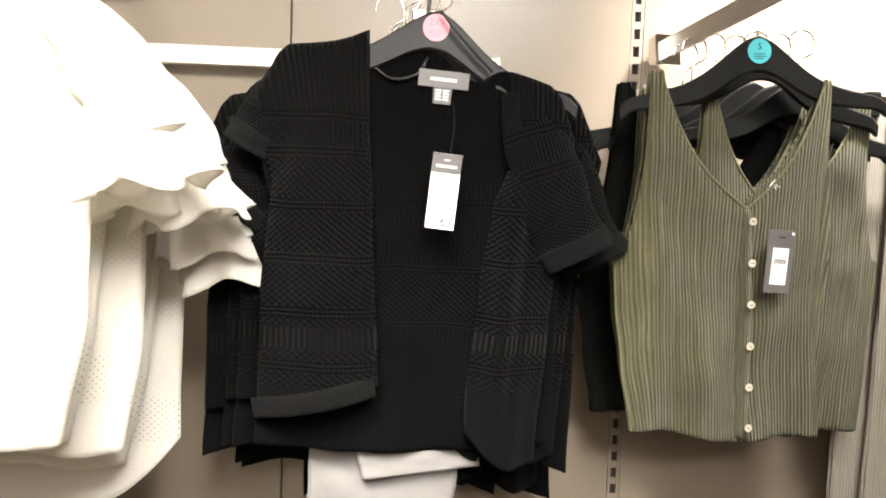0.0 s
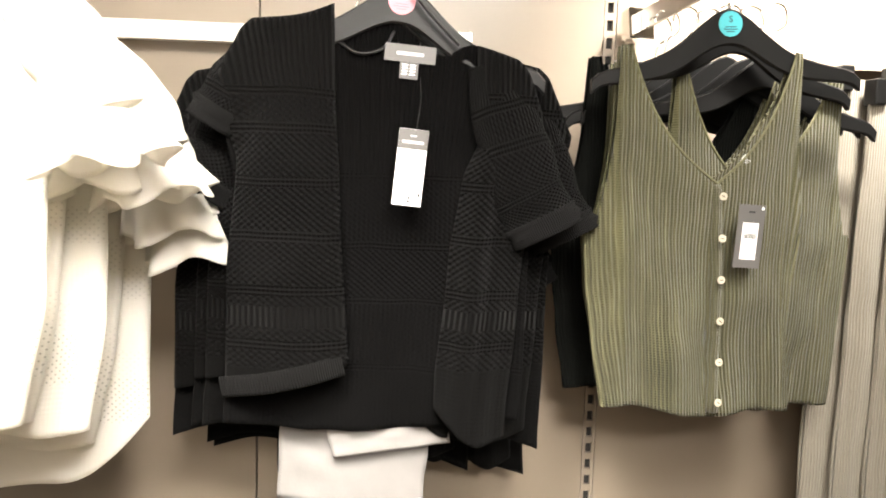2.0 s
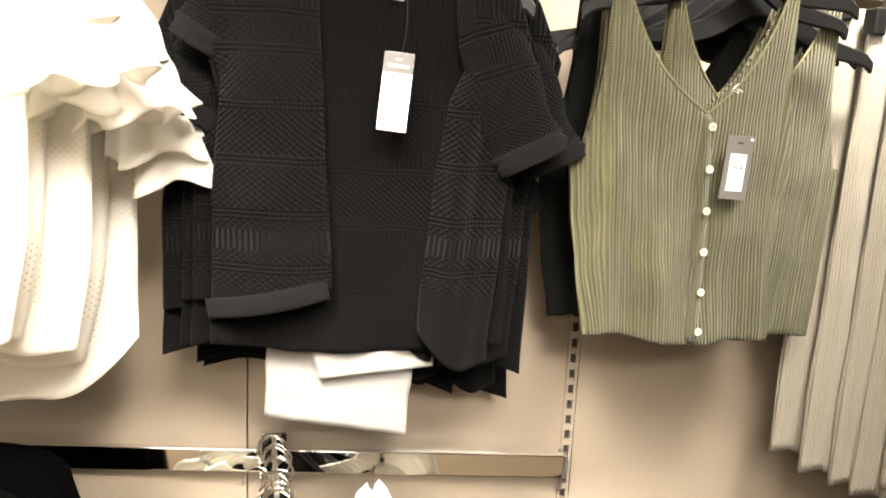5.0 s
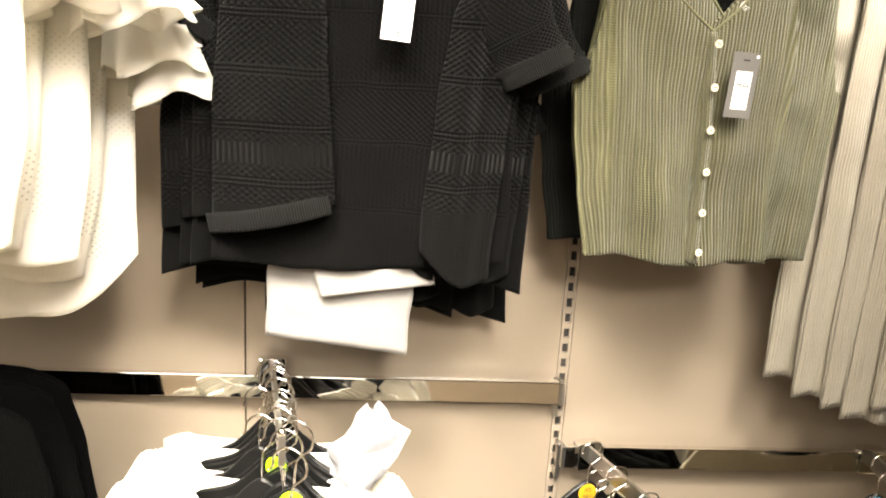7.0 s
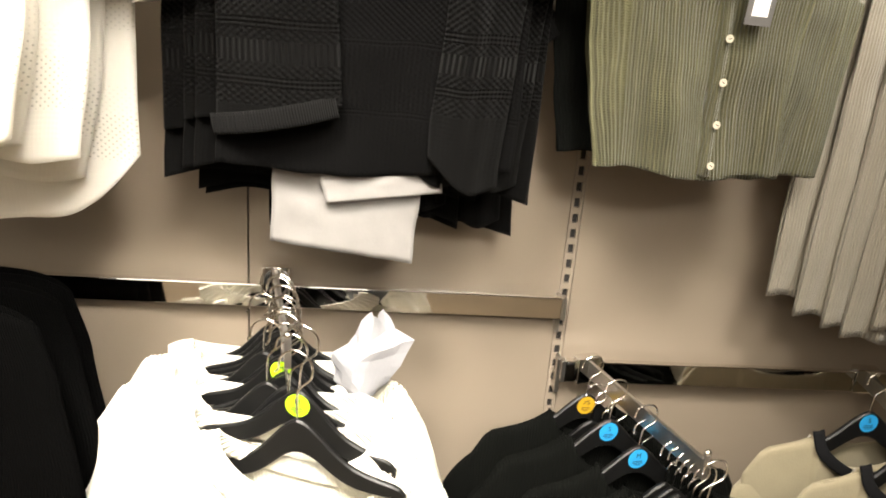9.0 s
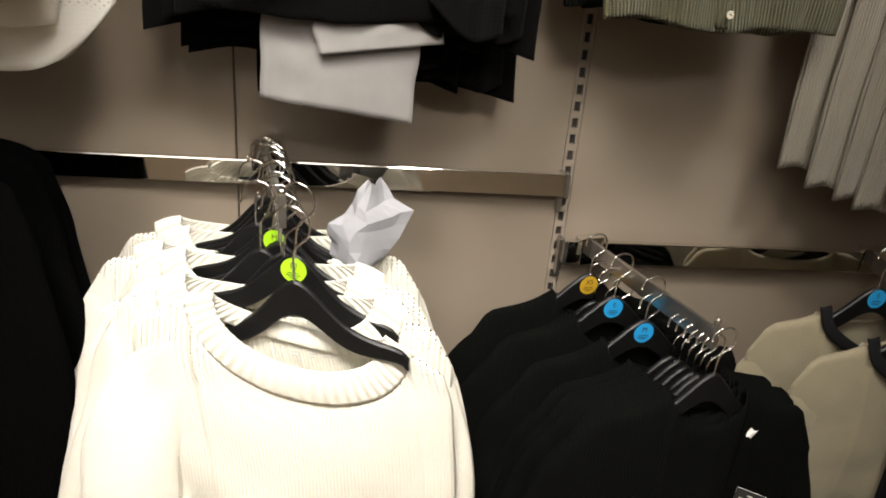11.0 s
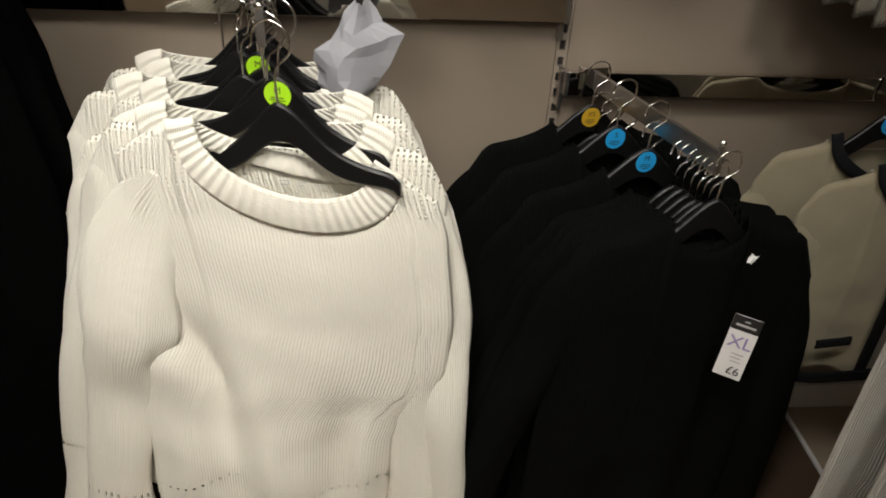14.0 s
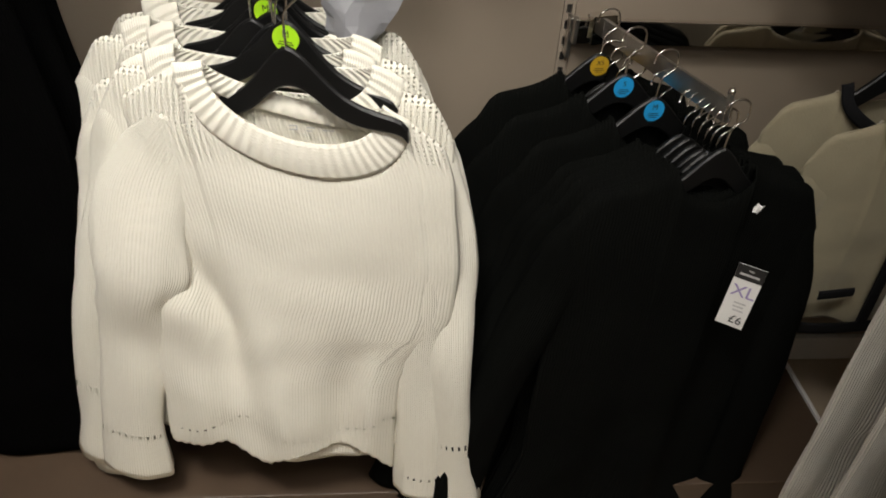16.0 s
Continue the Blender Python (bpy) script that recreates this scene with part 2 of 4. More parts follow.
M_POST = plain("upright_paint", (0.29, 0.24, 0.19), 0.4, lo=0.95, hi=1.04)
M_CEIL = plain("ceiling_paint", (0.8, 0.79, 0.76), 0.9)
M_PAPER = plain("white_card", (0.85, 0.84, 0.82), 0.55, lo=0.98, hi=1.01)
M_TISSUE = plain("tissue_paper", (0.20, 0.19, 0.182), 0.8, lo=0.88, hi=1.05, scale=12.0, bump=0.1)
M_TISSUE_WHITE = plain("white_tissue_paper", (0.34, 0.34, 0.36), 0.8, lo=0.9, hi=1.05, scale=12.0, bump=0.1)
M_GREYTAG = plain("grey_card", (0.105, 0.10, 0.096), 0.45, lo=0.95, hi=1.05)
M_INK = plain("black_ink", (0.015, 0.015, 0.015), 0.6)
M_INKP = plain("purple_ink", (0.34, 0.27, 0.52), 0.6)
M_INKG = plain("pale_grey_ink", (0.55, 0.54, 0.54), 0.6)
M_PINK = plain("pink_sticker", (0.72, 0.25, 0.30), 0.4, lo=0.97, hi=1.02)
M_PINKINK = plain("dark_pink_ink", (0.5, 0.16, 0.2), 0.5)
M_TEAL = plain("teal_sticker", (0.06, 0.36, 0.40), 0.4, lo=0.97, hi=1.02)
M_BLUE = plain("blue_sticker", (0.02, 0.33, 0.70), 0.4, lo=0.97, hi=1.02)
M_LIME = plain("lime_sticker", (0.42, 0.78, 0.02), 0.4, lo=0.97, hi=1.02)
M_YELLOW = plain("amber_sticker", (0.52, 0.32, 0.02), 0.4, lo=0.97, hi=1.02)
M_BUTTON = plain("pearl_button", (0.56, 0.51, 0.40), 0.22, lo=0.9, hi=1.08, scale=150.0, coat=0.5)
M_FLOOR = plain("floor_vinyl", (0.42, 0.34, 0.25), 0.35, lo=0.9, hi=1.08, scale=5.0)
M_PLINTH = plain("plinth_board", (0.085, 0.055, 0.035), 0.5, lo=0.85, hi=1.1, scale=6.0)


def lamp_glow():
    T = Tree("lamp_diffuser")
    T.set(Base_Color=c4(0.9, 0.9, 0.88), Emission_Color=c4(1.0, 0.92, 0.80), Emission_Strength=6.0)
    return T.mat


M_GLOW = lamp_glow()


# ---- mesh helpers ----
def link(name, mesh, mat, parent=None, label=""):
    ob = new(name, mesh)
    if mat:
        mesh.materials.append(mat)
    ob.parent = parent
    if label:
        ob["label"] = label
    return ob


def part(name, bm, mat, parent=None, label="", smooth=False):
    me = bpy.data.meshes.new(name)
    bm.normal_update()
    bm.to_mesh(me)
    bm.free()
    if smooth:
        me.shade_smooth()
    return link(name, me, mat, parent, label)


def thing(name, m, label, category, group="", kind=""):
    ob = new(name)
    ob.empty_display_size = 0.05
    ob.matrix_world = m
    return tagged(ob, label, category, group, kind)


def add_box(bm, x0, x1, y0, y1, z0, z1, bevel=0.0, m=None):
    geo = bmesh.ops.create_cube(bm, size=1.0)
    vs = geo["verts"]
    for v in vs:
        v.co = Vector(((x0 + x1) / 2 + v.co.x * (x1 - x0), (y0 + y1) / 2 + v.co.y * (y1 - y0), (z0 + z1) / 2 + v.co.z * (z1 - z0)))
        if m:
            v.co = m @ v.co
    if bevel:
        es = list({e for v in vs for e in v.link_edges})
        bmesh.ops.bevel(bm, geom=es, offset=bevel, segments=2, affect="EDGES", profile=0.5)


def box_bm(*a, **k):
    bm = bmesh.new()
    add_box(bm, *a, **k)
    return bm


def spline(pts, n):
    """Catmull-Rom through the points, n samples."""
    P = [Vector(p) for p in pts]
    P = [2 * P[0] - P[1]] + P + [2 * P[-1] - P[-2]]
    out = []
    segs = len(P) - 3
    for i in range(n):
        f = i / (n - 1) * segs
        k = min(int(f), segs - 1)
        t = f - k
        a, b, c, d = P[k:k + 4]
        out.append(0.5 * (2 * b + (c - a) * t + (2 * a - 5 * b + 4 * c - d) * t * t + (3 * b - a - 3 * c + d) * t ** 3))
    return out


def lerp_table(tab, v):
    """Smoothly reads a short table of (v, value, ...)."""
    if v <= tab[0][0]:
        return tab[0][1:]
    for a, b in zip(tab, tab[1:]):
        if v <= b[0]:
            f = (v - a[0]) / (b[0] - a[0])
            f = f * f * (3 - 2 * f) * 0.5 + f * 0.5
            return tuple(p + (q - p) * f for p, q in zip(a[1:], b[1:]))
    return tab[-1][1:]


def add_tube(bm, pts, r, sides=8):
    rings = []
    up = Vector((0.13, 0.9, 0.31)).normalized()
    for i, p in enumerate(pts):
        d = (pts[min(i + 1, len(pts) - 1)] - pts[max(i - 1, 0)]).normalized()
        a = d.cross(up).normalized()
        b = d.cross(a)
        rings.append([bm.verts.new(p + r * (a * math.cos(TAU * k / sides) + b * math.sin(TAU * k / sides))) for k in range(sides)])
    for q, s in zip(rings, rings[1:]):
        for k in range(sides):
            bm.faces.new((q[k], q[(k + 1) % sides], s[(k + 1) % sides], s[k]))
    bm.faces.new(rings[0])
    bm.faces.new(rings[-1][::-1])


def sheet(name, mat, parent, nu, nv, fn, uv, thick=0.003, label="", smooth=True):
    """Cloth from fn(u, v) -> place, with uv(u, v) in metres, given a real thickness."""
    co = [fn(i / nu, j / nv) for j in range(nv + 1) for i in range(nu + 1)]
    w = nu + 1
    faces = [(j * w + i, j * w + i + 1, (j + 1) * w + i + 1, (j + 1) * w + i) for j in range(nv) for i in range(nu)]
    me = bpy.data.meshes.new(name)
    me.from_pydata([tuple(c) for c in co], [], faces)
    lay = me.uv_layers.new(name="UVMap")
    tab = [uv(i / nu, j / nv) for j in range(nv + 1) for i in range(nu + 1)]
    flat = [x for l in me.loops for x in tab[l.vertex_index]]
    lay.data.foreach_set("uv", flat)
    if smooth:
        me.shade_smooth()
    ob = link(name, me, mat, parent, label)
    s = ob.modifiers.new("thickness", "SOLIDIFY")
    s.thickness, s.offset = thick, 0.0
    return ob


def lettering(text, size, mat, parent, m, name="printed_text"):
    cu = bpy.data.curves.new(name, "FONT")
    cu.body, cu.size, cu.align_x, cu.align_y, cu.extrude = text, size, "CENTER", "CENTER", 0.0002
    tmp = bpy.data.objects.new(name, cu)
    scene.collection.objects.link(tmp)
    me = bpy.data.meshes.new_from_object(tmp.evaluated_get(bpy.context.evaluated_depsgraph_get()))
    bpy.data.objects.remove(tmp)
    ob = link(name, me, mat, parent)
    ob.matrix_local = m
    return ob


def bars(parent, mat, rows, y, name="printed_bar"):
    """Unreadable print: each row is (x0, x1, z, height)."""
    bm = bmesh.new()
    for x0, x1, z, h in rows:
        add_box(bm, x0, x1, y - 0.0004, y, z - h / 2, z + h / 2)
    return part(name, bm, mat, parent)


FACE = pose(0, 0, 0, 90, 0, 0)


def wrinkle(x, y, z, s, amp):
    return noise.noise(Vector((x * s, y * s, z * s))) * amp


# ---- the wall and the room ----
WALL_Y = 1.2


def build_room():
    wall = link("wall_north", bpy.data.meshes.new("wall_north"), None)
    bm = box_bm(-3.2, 3.2, WALL_Y + 0.018, WALL_Y + 0.12, 0, 3.0)
    bm.to_mesh(wall.data)
    bm.free()
    wall.data.materials.append(M_JOINT)
    tagged(wall, "taupe laminate shop wall of large flush panels", "wall", kind="structure")
    xs = [(-3.2, -1.93), (-1.915, -0.833), (-0.817, -0.2165), (-0.2135, 0.408), (0.432, 1.69), (1.71, 3.2)]
    for x0, x1 in xs:
        for z0, z1 in ((0.203, 2.998),):
            part("panel", box_bm(x0, x1, WALL_Y, WALL_Y + 0.0175, z0, z1, bevel=0.0012), M_WALL, wall)
    # south, west and east walls and ceiling are unseen, added to close the room
    for nm, a in (("wall_south", (-3.2, 3.2, -3.3, -3.2, 0, 3.0)), ("wall_west", (-3.3, -3.2, -3.3, 1.32, 0, 3.0)), ("wall_east", (3.2, 3.3, -3.3, 1.32, 0, 3.0))):
        tagged(part(nm, box_bm(*a), M_WALL), "plain taupe wall added out of view", "wall", kind="structure")
    tagged(part("ceiling", box_bm(-3.3, 3.3, -3.3, 1.32, 3.0, 3.1), M_CEIL), "plain white painted shop ceiling, added out of view", "ceiling", kind="structure")
    tagged(part("floor", box_bm(-3.3, 3.3, -3.3, 1.32, 0.0, 0.12), M_FLOOR), "warm beige vinyl shop floor", "floor", kind="structure")
    tagged(part("baseboard", box_bm(-3.2, 3.2, WALL_Y - 0.012, WALL_Y + 0.016, 0.12, 0.2, bevel=0.002), M_PAPER), "white painted skirting board at the wall's foot", "baseboard", kind="structure")


build_room()


def base_plinth():
    t = thing("base_plinth", pose(-1.0, 0.95, 0.12), "low dark brown wooden plinth along the wall's foot", "plinth", kind="structure")
    part("deck", box_bm(-2.2, 2.105, -0.2, 0.236, 0.0, 0.07, bevel=0.003), M_PLINTH, t)
    part("edge_trim", box_bm(2.1065, 2.116, -0.2, 0.236, 0.0, 0.074, bevel=0.001), M_PAPER, t, "pale edge trim")
    return t


base_plinth()


def slotted_upright(x):
    t = thing("slotted_upright", pose(x, WALL_Y + 0.003, 0.205), "slotted metal upright let into the wall between panels", "shelving upright", "wall uprights")
    # dark backing close behind the web: the slots' shade put into colour
    part("back_channel", box_bm(-0.0112, 0.0112, 0.006, 0.0145, 0, 2.79), M_JOINT, t)
    for s in (-1, 1):
        part("side_strip", box_bm(s * 0.0083 - 0.0027, s * 0.0083 + 0.0027, -0.002, 0.005, 0, 2.79), M_POST, t)
    bm = bmesh.new()
    z = 0.01
    while z < 2.77:
        add_box(bm, -0.0056, 0.0056, -0.002, 0.005, z, z + 0.013)
        z += 0.032
    part("web", bm, M_POST, t)
    return t


up = slotted_upright(0.42)
for x in (1.70, -0.825, -1.923):
    copy_thing(up, pose(x, WALL_Y + 0.003, 0.205))


def chrome_rail(x0, x1, ztop, label, h=0.0235, mat=M_CHROME):
    t = thing("wall_rail", pose(x0, 1.168, ztop - h), label, "rail", "wall rails")
    L = x1 - x0
    part("bar", box_bm(0.004, L - 0.004, -0.008, 0.008, -h, h, bevel=0.002), mat, t)
    for x in (0.0, L):
        part("end_cap", box_bm(x - 0.004, x + 0.004, -0.010, 0.010, -h - 0.001, h + 0.001, bevel=0.0015), M_STEEL, t)
        part("bracket", box_bm(x - 0.005 - 0.004, x - 0.004 + 0.004, 0.010, 0.034, -0.06, 0.02, bevel=0.002), M_STEEL, t)
    return t


chrome_rail(-0.815, 0.412, 1.203, "mirror-chrome flat rail across the wall, holding jumpers")
chrome_rail(0.428, 1.692, 1.064, "mirror-chrome flat rail across the wall, holding black tops")
chrome_rail(-0.815, 0.16, 2.127, "chrome rail coloured pale for its bright reflection, high behind cardigans", 0.0165, M_CHROME_PALE)
chrome_rail(0.428, 1.692, 2.09, "chrome flat rail high on the wall, behind vests")


def hang_arm(x0, z, x1, y1, drop, label):
    """A flat bar from the rail out over the shop floor."""
    a = Vector((x0, 1.158, z))
    b = Vector((x1, y1, z + drop))
    d = b - a
    L = d.length
    yaw = math.degrees(math.atan2(d.y, d.x))
    pitch = -math.degrees(math.asin(d.z / L))
    t = thing("hanging_arm", Matrix.Translation(a) @ pose(0, 0, 0, 0, pitch, yaw), label, "display arm", "hanging arms")
    part("bar", box_bm(0.006, L, -0.0035, 0.0035, -0.036, 0.0, bevel=0.001), M_STEEL, t)
    part("clamp", box_bm(-0.022, 0.006, -0.026, 0.026, -0.05, 0.006, bevel=0.003), M_CHROME, t)
    bm = box_bm(L, L + 0.006, -0.005, 0.005, -0.036, 0.012, bevel=0.0015)
    part("end_stop", bm, M_STEEL, t)
    bm = bmesh.new()
    bmesh.ops.create_uvsphere(bm, u_segments=12, v_segments=8, radius=0.006, matrix=Matrix.Translation((L + 0.003, 0, 0.014)))
    part("knob", bm, M_CHROME, t, smooth=True)
    return a, d


# ---- hangers ----
def hanger_top(s):
    """Height of the hanger's upper edge at s (0 middle, 1 end), below its peak."""
    return -0.095 * (0.58 * (1 - math.exp(-(s / 0.34) ** 2)) + 0.42 * s)


def hanger_thing(half=0.21, disc=None, text="", label="", cat="hanger", stub=False, tall=False):
    t = thing("clothes_hanger", Matrix.Identity(4), label, cat, "clothes hangers")
    bm = bmesh.new()
    rings = []
    n = 36
    for i in range(n + 1):
        s = -1 + 2 * i / n
        q = abs(s)
        zt = hanger_top(q) * 1.0
        hgt = 0.034 * (1 - q) ** 1.4 + 0.021
        if q > 0.9:
            zt -= 0.010 * ((q - 0.9) / 0.1) ** 2
        zb = zt - hgt
        x = s * half
        y0 = 0.0
        th = 0.0052
        sec = [(-th, zb + 0.003), (-th, zt - 0.003), (-th + 0.003, zt), (th - 0.003, zt), (th, zt - 0.003), (th, zb + 0.003), (th - 0.003, zb), (th - 0.004, zb + 0.006), (-th + 0.004, zb + 0.006), (-th + 0.003, zb)]
        rings.append([bm.verts.new((x, y0 + y, z)) for y, z in sec])
    for a, b in zip(rings, rings[1:]):
        for k in range(len(a)):
            bm.faces.new((a[k], b[k], b[(k + 1) % len(a)], a[(k + 1) % len(a)]))
    bm.faces.new(rings[0])
    bm.faces.new(rings[-1][::-1])
    bmesh.ops.recalc_face_normals(bm, faces=bm.faces)
    part("body", bm, M_HANGER, t, smooth=False)
    bm = bmesh.new()
    hook = spline([(0, 0, -0.012), (0, 0, 0.026), (0.004, 0, 0.046), (0.023, 0, 0.066), (0.022, 0, 0.092), (0, 0, 0.106), (-0.020, 0, 0.095), (-0.025, 0, 0.076), (-0.030, 0, 0.070)], 34)
    if not tall:
        hook = spline([(0, 0, -0.012), (0, 0, 0.022), (0.004, 0, 0.036), (0.022, 0, 0.05), (0.018, 0, 0.075), (0, 0, 0.082), (-0.018, 0, 0.074), (-0.021, 0, 0.058)], 30)
    if stub:
        hook = spline([(0, 0, -0.012), (0, 0, 0.0), (0, 0.0, 0.008)], 6)
    add_tube(bm, hook, 0.0017 if not stub else 0.003, 7)
    part("hook", bm, M_CHROME, t, smooth=True)
    if disc:
        bm = bmesh.new()
        bmesh.ops.create_cone(bm, cap_ends=True, segments=36, radius1=0.0188, radius2=0.0188, depth=0.001, matrix=pose(0, -0.0058, -0.024, 90))
        d = part("size_disc", bm, disc[0], t, disc[1])
        lettering(text, 0.0135, disc[2], d, pose(0, -0.0066, -0.0175, 90))
        bars(d, disc[2], [(-0.009, 0.009, -0.0285, 0.0012), (-0.011, 0.011, -0.032, 0.0012), (-0.007, 0.007, -0.0355, 0.0012)], -0.0063)
    return t


# ---- garments ----
def body_sheet(name, mat, parent, edges, top, hem, front, depth, folds, seed, nu=40, nv=60, thick=0.003, lean=0.0, neck=9.0, wr=1.0):
    """One panel. edges: table (v, x_left, x_right); top(x), hem(u): heights; front: -1 front, 1 back.
    Within neck of the middle the upper edge hangs free; beyond it the cloth closes over the hanger."""
    x00, x01 = edges[0][1:]

    def fn(u, v):
        xl, xr = lerp_table(edges, v)
        x = xl + (xr - xl) * u
        xs = x00 + (x01 - x00) * u
        z0, z1 = top(xs, u), hem(u)
        z = z0 + (z1 - z0) * v
        side = math.sin(math.pi * min(max(u, 0), 1)) ** 0.45
        k0 = 0.5 if abs(xs) < neck else 0.04
        y = front * depth * side * (k0 + (1 - k0) * v ** 0.38)
        f = sum(a * math.sin(TAU * (k * u + p + 0.18 * math.sin(3 * v + p * 7))) for a, k, p in folds) * min(1, v * 1.4) ** 1.3 * side
        y += f + (wrinkle(x + seed, v * 0.5, z, 9.0, 0.008) * wr * min(1, v * 4) + wrinkle(x, seed, z, 26.0, 0.0022) * wr) * side
        return (x + wrinkle(seed, z, x, 6.0, 0.006) * v, y + lean * v, z + wrinkle(seed * 2, x, 3.3, 22.0, 0.003) * v)

    xm0, xm1 = lerp_table(edges, 0.5)

    def uv(u, v):
        xs = x00 + (x01 - x00) * u
        z0, z1 = top(xs, u), hem(u)
        return (xm0 + (xm1 - xm0) * u, max(-z0 - (z1 - z0) * v - 0.05, 0.0))

    return sheet(name, mat, parent, nu, nv, fn, uv, thick)


def panel(name, mat, parent, left, right, ref, top, hem, front, depth, folds=(), dents=(), seed=0.0, nu=60, nv=70, thick=0.003, wr=1.0, free=0.5, edge=0.45, neck=(-9.0, 9.0)):
    """One cloth panel between two side lines. left, right: tables (depth below the peak, x); ref: the x range that top() takes;
    dents: soft hollows and swellings (x, z, half width, half height, how far forward, slant)."""
    def fn(u, v):
        xs = ref[0] + (ref[1] - ref[0]) * u
        z0, z1 = top(xs), hem(u)
        z = z0 + (z1 - z0) * v
        xl, xr = lerp_table(left, -z)[0], lerp_table(right, -z)[0]
        x = xs + (xl - ref[0]) * (1 - u) + (xr - ref[1]) * u
        side = math.sin(math.pi * u) ** edge if 0 < u < 1 else 0.0
        k0 = free if neck[0] < xs < neck[1] else 0.04
        y = front * depth * side * (k0 + (1 - k0) * v ** 0.38)
        y += sum(a * math.sin(TAU * (k * u + p + 0.12 * math.sin(3 * v + p * 7))) for a, k, p in folds) * min(1, v * 1.4) ** 1.3 * side
        for dx, dz, sx, sz, amp, sl in dents:
            q = ((x - dx - sl * (z - dz)) / sx) ** 2 + ((z - dz) / sz) ** 2
            y -= amp * math.exp(-q)
        y += (wrinkle(x + seed, v * 0.5, z, 9.0, 0.008) * min(1, v * 4) + wrinkle(x, seed, z, 26.0, 0.0022)) * wr * side
        return (x + wrinkle(seed, z, x, 6.0, 0.005) * v, y, z + wrinkle(seed * 2, x, 3.3, 22.0, 0.003) * v)

    def uv(u, v):
        xs = ref[0] + (ref[1] - ref[0]) * u
        z0, z1 = top(xs), hem(u)
        return (xs, max(-z0 - (z1 - z0) * v - 0.05, 0.0))

    return sheet(name, mat, parent, nu, nv, fn, uv, thick)


def sleeve(name, mat, parent, path, radii, seed, rings=48, sides=22, fold=0.006, thick=0.003, flat=1.0):
    pts = spline(path, rings + 1)
    L = sum((b - a).length for a, b in zip(pts, pts[1:]))

    def fn(u, v):
        i = min(int(v * rings + 0.5), rings)
        d = (pts[min(i + 1, rings)] - pts[max(i - 1, 0)]).normalized()
        a = d.cross(Vector((0, 1, 0))).normalized()
        b = a.cross(d)
        rx, ry = lerp_table(radii, v)
        ang = TAU * u
        w = 1 + fold / max(rx, 0.01) * (math.sin(3 * ang + seed + 9 * v) * 0.5 + noise.noise(Vector((math.cos(ang) * 1.3, math.sin(ang) * 1.3 + seed, v * 6))) * 1.6)
        return pts[i] + a * (math.cos(ang) * rx * w) + b * (math.sin(ang) * ry * w * flat)

    def uv(u, v):
        return (u * 0.4 + 2.0, v * L + 0.04)

    return sheet(name, mat, parent, sides, rings, fn, uv, thick)


def strip(name, mat, parent, pts, width, thick=0.004, n=40, across=Vector((0, 0, 1)), label=""):
    """A band of cloth along a line."""
    P = spline(pts, n + 1)

    def fn(u, v):
        i = min(int(v * n + 0.5), n)
        d = (P[min(i + 1, n)] - P[max(i - 1, 0)]).normalized()
        s = d.cross(Vector((0, -1, 0))).normalized()
        return P[i] + s * width * (u - 0.5) + Vector((0, -0.002 * math.sin(math.pi * u), 0))

    L = sum((b - a).length for a, b in zip(P, P[1:]))
    return sheet(name, mat, parent, 6, n, fn, lambda u, v: (v * L, u * width), thick, label=label)


def slope_top(half, lift=0.008, fall=0.8):
    """The shoulder line: just over the hanger, then falling off past its end."""
    def top(x, u):
        a = abs(x)
        return hanger_top(min(a / 0.21, 1.0)) + lift - max(0, a - half) * fall - max(0, a - half - 0.015) * 1.2
    return top


